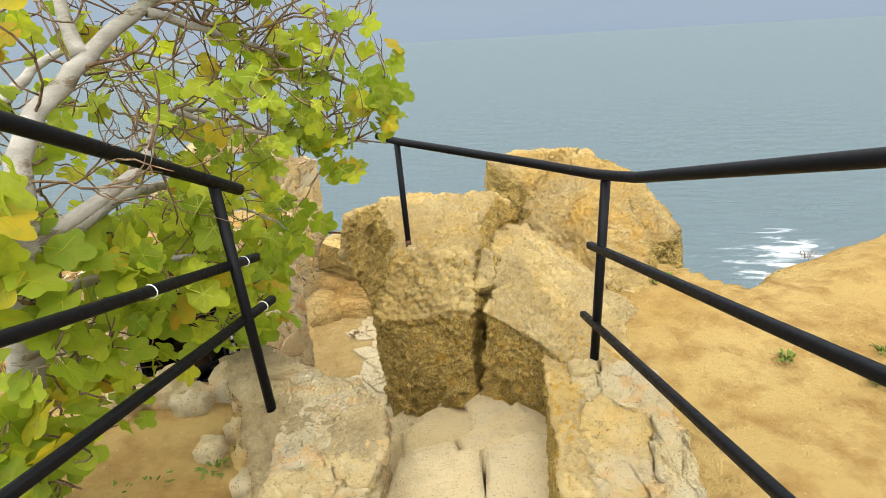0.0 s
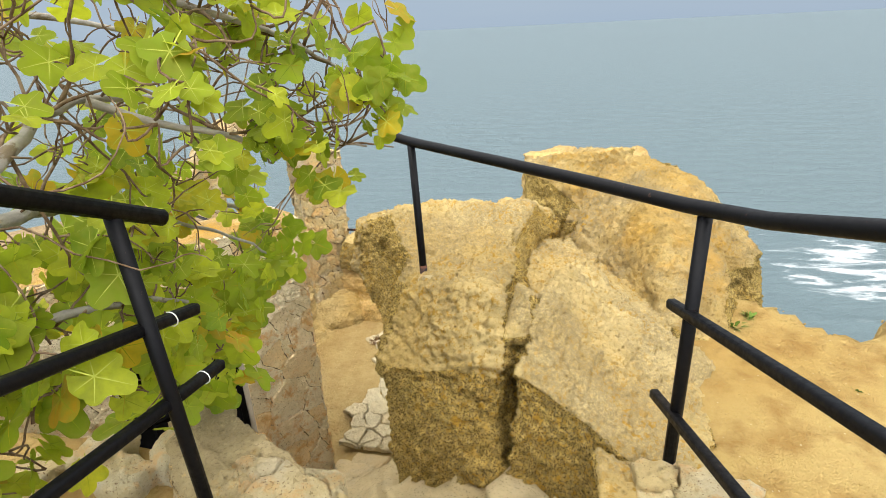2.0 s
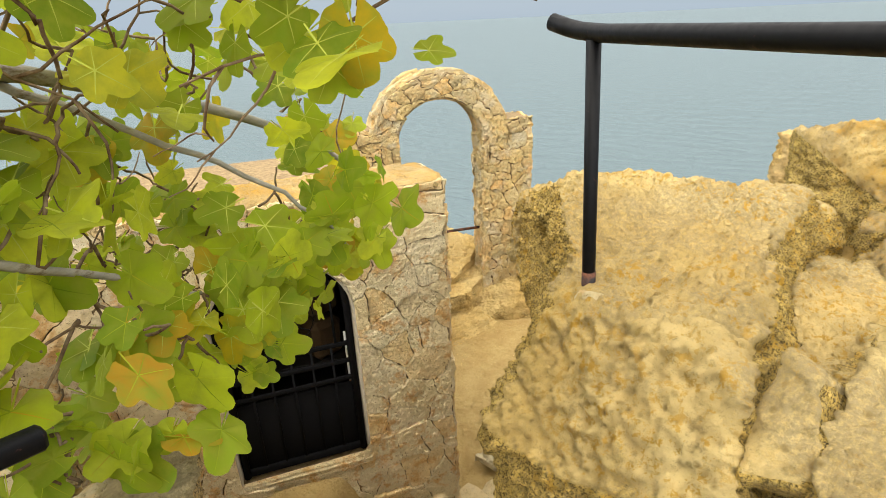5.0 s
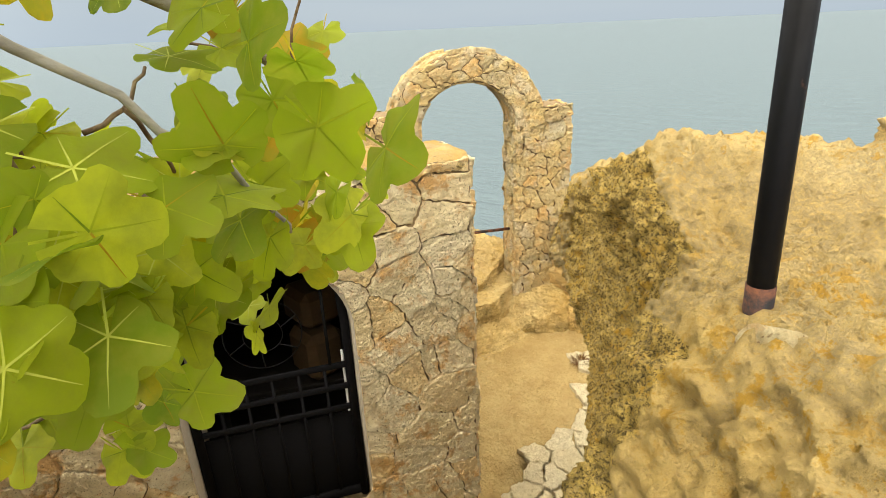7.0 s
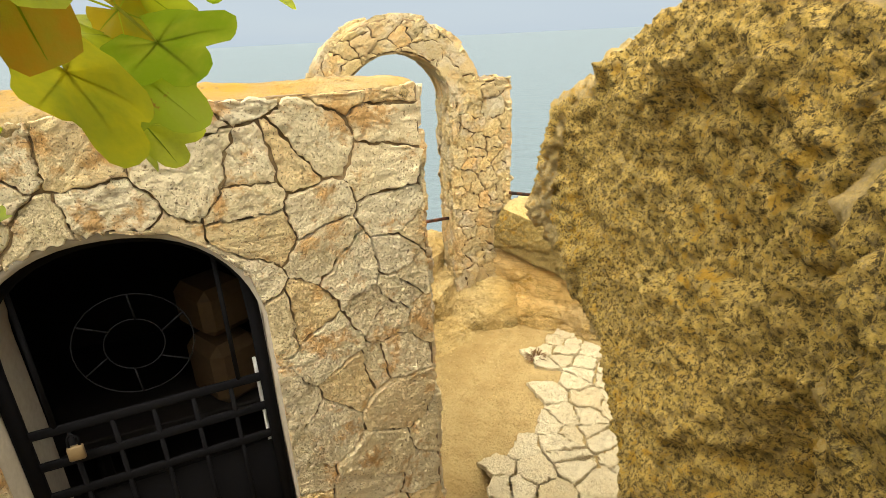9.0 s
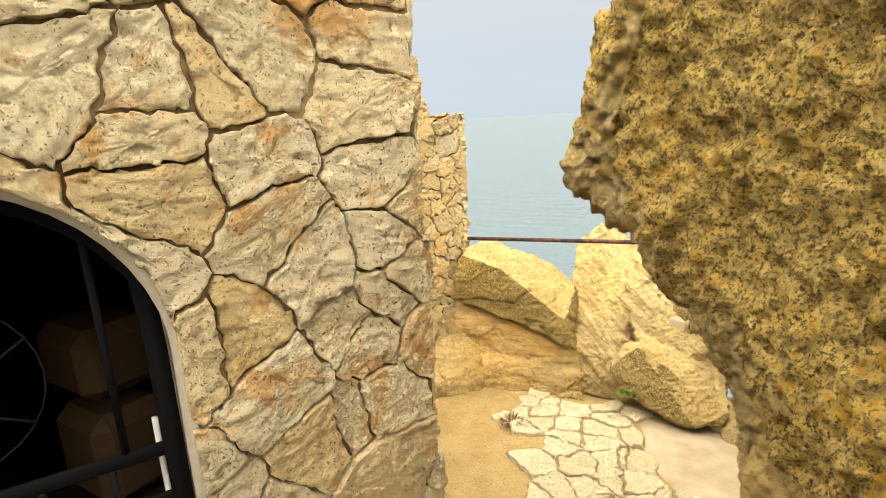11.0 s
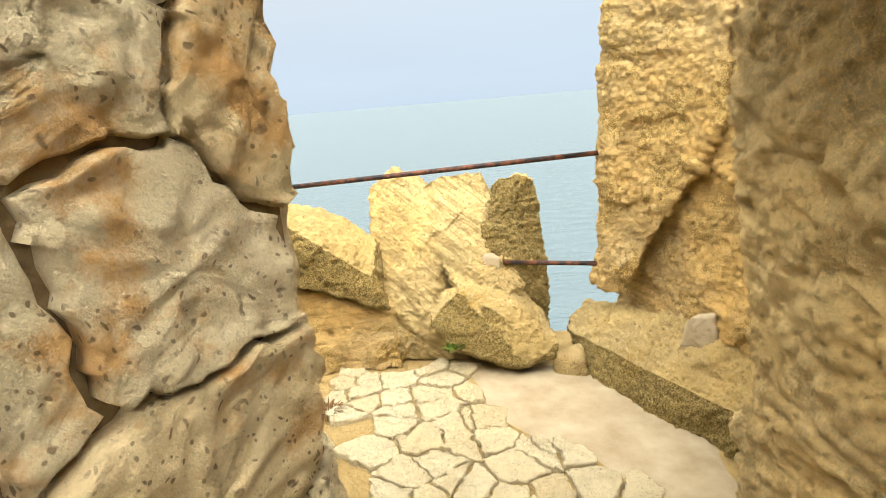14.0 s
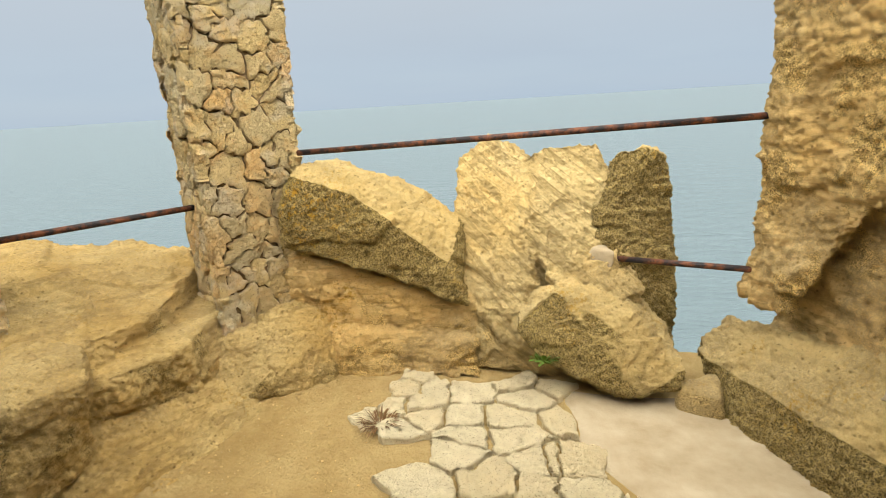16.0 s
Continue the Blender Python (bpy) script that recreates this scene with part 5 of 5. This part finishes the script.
def wander(points, steps, amount, seed):
    """A smooth crooked line through a few points."""
    rng = random.Random(seed)
    pts = [Vector(p) for p in points]
    out = []
    for i in range(len(pts) - 1):
        a, b, c, d = pts[max(i - 1, 0)], pts[i], pts[i + 1], pts[min(i + 2, len(pts) - 1)]
        for k in range(steps):
            t = k / steps
            p = 0.5 * (2 * b + (c - a) * t + (2 * a - 5 * b + 4 * c - d) * t * t + (3 * b - a - 3 * c + d) * t ** 3)
            out.append(p + Vector([rng.uniform(-1, 1) * amount for _ in range(3)]))
    return out + [pts[-1]]


def limb(nm, points, r0, r1, seed, mat=bark_mat, steps=6, crook=0.007):
    path = wander(points, steps, crook, seed)
    fig_part(nm, tube(path, [r0 + (r1 - r0) * (k / (len(path) - 1)) ** 0.8 for k in range(len(path))], 10 if r0 > 0.02 else 6), mat)
    return path


paths = []
paths.append(limb("trunk", [(-1.08, 2.22, -0.5), (-0.95, 2.21, -0.05), (-0.83, 2.20, 0.30), (-0.70, 2.20, 0.66)], 0.047, 0.042, 1, steps=5, crook=0.004))
paths.append(limb("trunk", [(-1.22, 2.20, -0.5), (-1.08, 2.24, -0.12), (-0.95, 2.28, 0.20), (-0.92, 2.3, 0.6), (-1.02, 2.35, 1.0), (-1.1, 2.5, 1.6)], 0.058, 0.03, 2, steps=5, crook=0.004))
paths.append(limb("limb", [(-0.70, 2.20, 0.64), (-0.74, 2.30, 0.85), (-0.71, 2.55, 1.05), (-0.60, 2.75, 1.20), (-0.52, 2.95, 1.28), (-0.50, 3.3, 1.42)], 0.036, 0.010, 3))
paths.append(limb("limb", [(-0.70, 2.20, 0.62), (-0.58, 2.5, 0.75), (-0.80, 3.0, 0.85), (-0.72, 3.5, 0.80)], 0.024, 0.007, 4))
paths.append(limb("limb", [(-0.60, 2.72, 1.17), (-0.48, 2.98, 1.10), (-0.30, 3.25, 0.98), (-0.16, 3.45, 0.85)], 0.018, 0.004, 5))
paths.append(limb("limb", [(-0.76, 2.25, 0.55), (-0.85, 2.7, 0.60), (-0.95, 3.2, 0.52), (-0.90, 3.7, 0.35), (-0.88, 4.0, 0.15)], 0.030, 0.006, 6))
paths.append(limb("limb", [(-0.75, 3.0, 0.85), (-0.50, 3.2, 0.72), (-0.32, 3.40, 0.66), (-0.20, 3.55, 0.62)], 0.014, 0.004, 7))
paths.append(limb("limb", [(-0.95, 3.15, 0.52), (-0.78, 3.4, 0.35), (-0.68, 3.6, 0.18), (-0.74, 3.75, 0.02)], 0.009, 0.003, 8))
paths.append(limb("limb", [(-0.78, 2.3, 0.45), (-0.70, 2.7, 0.38), (-0.72, 3.05, 0.25), (-0.80, 3.35, 0.05)], 0.018, 0.004, 9))
paths.append(limb("limb", [(-1.15, 2.25, 0.5), (-1.3, 2.8, 0.9), (-1.35, 3.3, 1.1), (-1.2, 3.9, 1.0)], 0.032, 0.007, 10))
paths.append(limb("limb", [(-0.71, 2.55, 1.05), (-0.85, 2.7, 1.25), (-0.95, 3.0, 1.5)], 0.028, 0.008, 11))

CLUMPS = [((-0.62, 3.05, 0.92), (0.45, 0.40, 0.28), 30), ((-0.26, 3.28, 0.76), (0.22, 0.22, 0.24), 26), ((-0.80, 3.35, 0.50), (0.32, 0.40, 0.28), 26), ((-0.68, 2.85, 0.42), (0.22, 0.35, 0.35), 22),
          ((-0.82, 3.40, 0.12), (0.24, 0.35, 0.22), 24), ((-0.96, 3.82, -0.04), (0.14, 0.16, 0.20), 14), ((-0.75, 3.10, -0.04), (0.20, 0.25, 0.16), 14), ((-0.82, 2.45, 0.28), (0.22, 0.28, 0.42), 34), ((-1.25, 3.2, 0.75), (0.40, 0.60, 0.40), 30), ((-0.72, 2.85, 1.30), (0.38, 0.40, 0.25), 24),
          ((-0.90, 3.9, 0.32), (0.20, 0.22, 0.22), 8), ((-1.0, 2.5, 0.95), (0.30, 0.30, 0.35), 22), ((-0.34, 3.15, 1.08), (0.30, 0.25, 0.22), 16), ((-0.72, 2.15, 0.55), (0.16, 0.14, 0.30), 26), ((-0.80, 2.10, 0.05), (0.14, 0.14, 0.22), 20), ((-0.95, 2.35, 1.25), (0.30, 0.25, 0.25), 14),
          ((-1.14, 3.38, 0.20), (0.20, 0.30, 0.22), 26), ((-0.78, 2.62, 0.34), (0.20, 0.26, 0.28), 26), ((-0.66, 2.95, 0.16), (0.16, 0.25, 0.18), 14), ((-0.06, 3.26, 0.90), (0.10, 0.12, 0.14), 9), ((-0.58, 3.66, 0.22), (0.12, 0.12, 0.09), 9), ((-0.66, 3.53, 0.10), (0.10, 0.10, 0.10), 9), ((-0.74, 3.58, -0.04), (0.10, 0.10, 0.08), 8), ((-0.95, 3.56, -0.22), (0.12, 0.14, 0.12), 9), ((-0.78, 3.83, 0.06), (0.10, 0.12, 0.10), 6), ((-1.03, 4.12, 0.06), (0.10, 0.12, 0.10), 8)]
# points on the camera's path; leaves and twigs are placed clear of it
EYE_TRACK = [(0.53, 1.05, 1.06), (0.50, 1.55, 1.06), (0.27, 2.75, 0.59), (-0.20, 3.40, 0.20), (-0.44, 3.60, -0.05), (-0.90, 4.0, -0.54)]


def clear_of_eye(p, room):
    for a, b in zip(EYE_TRACK, EYE_TRACK[1:]):
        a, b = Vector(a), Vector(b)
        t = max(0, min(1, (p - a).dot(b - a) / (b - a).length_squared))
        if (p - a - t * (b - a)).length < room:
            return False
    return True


def leaf_shape(seed):
    """A lobed fig leaf, about 1 long, lying in xy with its stalk at the origin; veins are thin ridges."""
    rng = random.Random(seed)
    lobes = [(math.radians(a + rng.uniform(-5, 5)), r * rng.uniform(0.9, 1.1)) for a, r in ((-125, 0.44), (-62, 0.62), (0, 0.76), (62, 0.62), (125, 0.44))]
    c = Vector((0.20, 0, 0))
    rim = []
    for k in range(40):
        a = -math.pi * 0.93 + 2 * math.pi * 0.93 * k / 39
        r = 0.40
        for la, lr in lobes:
            r = max(r, lr * (0.58 + 0.42 * math.exp(-(abs(a - la) / 0.47) ** 3.6)))
        r *= 1 + 0.02 * math.sin(11 * a + seed)
        rim.append((a, r))
    verts, faces, idx = [], [], []

    def shape(x, y):
        d = math.hypot(x, y)
        return -0.18 * d * d + 0.10 * abs(y) - 0.06 * math.sin(5 * math.atan2(y, x + 0.01)) * d
    for f in (0.0, 0.5, 1.0):
        for a, r in rim:
            x, y = r * f * math.cos(a), r * f * math.sin(a)
            verts.append((c.x + x, y, shape(x, y)))
    n = len(rim)
    for k in range(n - 1):
        faces.append((k, n + k, n + k + 1))
        faces.append((n + k, 2 * n + k, 2 * n + k + 1, n + k + 1))
        idx += [0, 0]
    for la, lr in lobes:
        L = lr * 0.92
        side = Vector((-math.sin(la), math.cos(la), 0)) * 0.011
        b = len(verts)
        for f, w in ((0.0, 1.0), (0.5, 0.7), (1.0, 0.2)):
            x, y = L * f * math.cos(la), L * f * math.sin(la)
            for s in (-1, 1):
                verts.append((c.x + x + side.x * s * w, y + side.y * s * w, shape(x, y) + 0.008))
        faces += [(b, b + 1, b + 3, b + 2), (b + 2, b + 3, b + 5, b + 4)]
        idx += [1, 1]
    b = len(verts)
    verts += [(-0.28, -0.012, 0.10), (-0.28, 0.012, 0.10), (0.2, 0.014, 0.006), (0.2, -0.014, 0.006)]
    faces.append((b, b + 1, b + 2, b + 3))
    idx.append(1)
    return verts, faces, idx


leaf_kinds = []
for k in range(5):
    verts, faces, idx = leaf_shape(k)
    me = bpy.data.meshes.new("leaf")
    me.from_pydata(verts, [], faces)
    me.materials.append(leaf_mat)
    me.materials.append(vein_mat)
    me.polygons.foreach_set("material_index", idx)
    me.polygons.foreach_set("use_smooth", [True] * len(faces))
    leaf_kinds.append((me, verts, faces))

lrng = random.Random(12)
all_nodes = [p for path in paths[2:] for p in path[2:]]
twig_bm = bmesh.new()
fol_v, fol_f = [], []
placed = 0
for centre, radii, count in CLUMPS:
    for _ in range(int(count * 1.12)):
        while True:
            q = Vector([lrng.uniform(-1, 1) for _ in range(3)])
            if q.length < 1:
                break
        tip = Vector(centre) + Vector([a * b for a, b in zip(q, radii)])
        if not clear_of_eye(tip, 0.25):
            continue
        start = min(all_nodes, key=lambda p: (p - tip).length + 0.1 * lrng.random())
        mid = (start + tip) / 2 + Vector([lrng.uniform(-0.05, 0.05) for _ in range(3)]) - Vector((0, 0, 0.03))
        if (tip - start).length < 0.75 and clear_of_eye(mid, 0.40) and clear_of_eye(start, 0.40):
            piece = tube(wander([start, mid, tip], 4, 0.004, lrng.random()), [0.0036 - 0.0014 * k / 8 for k in range(9)], 5)
            tmp = bpy.data.meshes.new("t")
            piece.to_mesh(tmp)
            piece.free()
            twig_bm.from_mesh(tmp)
            bpy.data.meshes.remove(tmp)
        all_nodes += [mid, tip]
        for _ in range(lrng.choice((1, 2, 2, 3))):
            base = tip + Vector([lrng.uniform(-0.06, 0.06) for _ in range(3)])
            size = lrng.uniform(0.050, 0.105) if centre[2] > 0.7 else lrng.uniform(0.060, 0.120)
            if not clear_of_eye(base, 0.24):
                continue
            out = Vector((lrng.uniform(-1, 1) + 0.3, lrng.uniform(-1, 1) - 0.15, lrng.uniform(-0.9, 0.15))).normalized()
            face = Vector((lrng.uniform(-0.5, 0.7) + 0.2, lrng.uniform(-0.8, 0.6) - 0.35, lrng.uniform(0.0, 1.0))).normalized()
            if not clear_of_eye(base + out * size, 0.20):
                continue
            side = face.cross(out).normalized()
            face = out.cross(side)
            m = Matrix((out, side, face)).transposed().to_4x4()
            m.translation = base
            m = m @ Matrix.Scale(size, 4)
            me, verts, faces = leaf_kinds[lrng.randrange(5)]
            near = placed < 300 and not centre[0] < -1.0
            if near:
                ob = new("leaf", me)
                ob.parent = fig
                ob.matrix_parent_inverse = Matrix.Translation(fig.location).inverted()
                ob.matrix_basis = m
                placed += 1
            else:
                b = len(fol_v)
                fol_v += [m @ Vector(v) for v in verts]
                fol_f += [tuple(b + i for i in f) for f in faces]


def add_tube(path, r0, r1):
    piece = tube(path, [r0 + (r1 - r0) * k / (len(path) - 1) for k in range(len(path))], 5)
    tmp = bpy.data.meshes.new("t")
    piece.to_mesh(tmp)
    piece.free()
    twig_bm.from_mesh(tmp)
    bpy.data.meshes.remove(tmp)


def sprout(start, way, length, r, depth):
    """A crooked thin twig with kinks and side shoots."""
    p, path, steps = start.copy(), [start.copy()], 7
    for k in range(steps):
        way = (way + Vector([lrng.uniform(-0.42, 0.42) for _ in range(3)]) + Vector((0, 0, 0.05))).normalized()
        p = p + way * length / steps
        if p.x > -0.08 or p.z > 1.7 or (p.z < 0.45 and p.y > 3.3) or not clear_of_eye(p, 0.30):
            break
        path.append(p.copy())
        if depth and k > 1 and lrng.random() < 0.32:
            sprout(p, (way + Vector([lrng.uniform(-1, 1) for _ in range(3)])).normalized(), length * 0.5, r * 0.7, depth - 1)
    if len(path) > 2:
        add_tube(path, r, r * 0.45)


shoots = [p for path in paths[2:] for p in path[3:] if p.z > 0.42 and p.y < 3.5]
for _ in range(120):
    p = lrng.choice(shoots)
    sprout(p, Vector((lrng.uniform(-0.7, 1.0), lrng.uniform(-0.3, 1.0), lrng.uniform(-0.3, 0.7))).normalized(), lrng.uniform(0.22, 0.55), lrng.uniform(0.0032, 0.0062), 2)
tagged(fig_part("twig", twig_bm, twig_mat, "thin brown twigs"), kind="stuff")
fol = mesh_object("foliage", fol_v, fol_f, far_leaf_mat, fig)
fol.matrix_parent_inverse = Matrix.Translation(fig.location).inverted()
tagged(fol, "yellow-green fig leaves", kind="stuff")


# ---- weeds and litter ----
def tuft(nm, place, size, count, mat, label, category, seed, lean=0.5, wide=0.05):
    rng = random.Random(seed)
    verts, faces = [], []
    for _ in range(count):
        a, r = rng.uniform(0, math.tau), rng.uniform(0, 0.5) * size
        b = Vector((math.cos(a) * r, math.sin(a) * r, -0.01))
        d = Vector((math.cos(a) * rng.uniform(0.1, 1) * lean * 2, math.sin(a) * rng.uniform(0.1, 1) * lean * 2, rng.uniform(0.4, 1))).normalized() * size * rng.uniform(0.5, 1.1)
        s = d.cross(Vector((0.3, 0.2, 1))).normalized() * size * wide * rng.uniform(0.6, 1.4)
        k = len(verts)
        verts += [b - s * 0.4, b + s * 0.4, b + d * 0.6 + s, b + d * 0.6 - s, b + d + Vector((0, 0, -0.2 * size * lean))]
        faces += [(k, k + 1, k + 2, k + 3), (k + 3, k + 2, k + 4)]
    ob = mesh_object(nm, verts, faces, mat, None, False)
    ob.location = place
    tagged(ob, label, category)


def g_at(x, y):
    return float(land(np.array([x]), np.array([y]))[0])


for k, (x, y, s) in enumerate([(-0.62, 2.55, 0.07), (-0.80, 2.45, 0.06), (-0.55, 2.62, 0.05), (-0.90, 2.40, 0.06), (1.30, 4.40, 0.07), (1.42, 4.5, 0.05), (1.75, 3.55, 0.06), (2.05, 3.35, 0.07), (2.2, 3.6, 0.06), (1.65, 3.9, 0.05)]):
    tuft("weed", (x, y, g_at(x, y)), s, 26, weed_mat, "small green weed growing in sandy soil", "weed", k, 0.8, 0.12)
for k in range(22):
    x, y = 1.14 + 0.10 * math.sin(k * 2.3), 1.6 + 0.07 * k
    tuft("dry_grass", (x, y, g_at(x, y)), 0.07, 22, straw_mat, "tuft of dry straw-coloured grass along the kerb", "grass", 30 + k, 0.6, 0.025)
for k, (x, y) in enumerate([(2.35, 4.75), (2.55, 4.9), (2.8, 4.95), (3.0, 5.0)]):
    tuft("dry_shrub", (x, y, g_at(x, y) + 0.02), 0.10, 40, dry_mat, "dry brown shrub on the cliff edge", "shrub", 60 + k, 0.9, 0.02)
tuft("dry_weed", (-1.93, 7.84, -2.895), 0.12, 110, dry_mat, "dead brown weed between the flagstones", "weed", 80, 1.2, 0.03)
tuft("weed", (-1.10, 8.26, -2.74), 0.08, 50, weed_mat, "dark green weed at the foot of the rock", "weed", 81, 0.8, 0.16)


def pebbles(nm, x0, y0, x1, y1, count, lo, hi, mat, label, seed, level):
    rng = random.Random(seed)
    verts, faces = [], []
    for _ in range(count):
        x, y, r = rng.uniform(x0, x1), rng.uniform(y0, y1), rng.uniform(lo, hi) ** 1.0
        z = level(x, y)
        b = len(verts)
        for i in range(3):
            for k in range(6):
                rr = r * (0.75, 1.0, 0.55)[i] * rng.uniform(0.75, 1.2)
                verts.append((x + rr * math.cos(k * 1.047 + i), y + rr * math.sin(k * 1.047 + i) * 0.8, z + r * (-0.4, 0.15, 0.55)[i]))
        for i in range(2):
            faces += [(b + i * 6 + k, b + i * 6 + (k + 1) % 6, b + (i + 1) * 6 + (k + 1) % 6, b + (i + 1) * 6 + k) for k in range(6)]
        faces.append(tuple(b + 12 + k for k in range(6)))
    tagged(mesh_object(nm, verts, faces, mat, None, False), label, "gravel", kind="stuff")


pebbles("gravel", 1.1, 1.2, 3.2, 4.7, 1500, 0.002, 0.008, ground_mat, "loose gravel on ochre soil", 3, g_at)
pebbles("gravel", -2.9, 6.6, -1.9, 8.2, 160, 0.003, 0.008, foot_mat, "loose grit on the sandy terrace", 4, lambda x, y: g_at(x, y) + 0.005)
brng = random.Random(6)
for k, (x, y, s) in enumerate([(-0.62, 2.95, 0.09), (-0.78, 3.02, 0.10), (-0.52, 2.86, 0.07), (-0.90, 2.9, 0.08), (-0.60, 2.72, 0.06), (-0.47, 2.60, 0.07), (-0.66, 2.60, 0.05), (-1.05, 2.98, 0.10), (-0.42, 2.45, 0.06), (-1.2, 2.85, 0.09)]):
    z = -0.37
    pts = [(x + s * brng.uniform(0.6, 1) * sx, y + s * brng.uniform(0.6, 1) * sy, z + s * brng.uniform(0.5, 0.9) * sz) for sx in (-1, 1) for sy in (-1, 1) for sz in (-1, 1)]
    rock("loose_stone", [pts], cap_mat, "loose weathered stone in the soil under the tree", s * 0.12, s * 0.3, 0, 40 + k, "stone")
rock("loose_stone", [[(-0.18, 3.95, -0.12), (-0.08, 3.92, -0.12), (-0.16, 4.0, -0.12), (-0.09, 3.97, -0.055), (-0.16, 3.96, -0.055), (-0.12, 3.94, -0.05)]], cap_mat, "small grey stone beside the rusted post foot", 0.006, 0.008, 0, 71, "stone")
rock("cement_fixing", [[(0.20, 7.62, -2.60), (0.36, 7.48, -2.62), (0.22, 7.58, -2.40), (0.34, 7.50, -2.36), (0.40, 7.60, -2.40), (0.30, 7.72, -2.60)]], cement_mat, "patch of grey cement at the foot of the rock pillar", 0.012, 0.015, 0, 72, "cement")
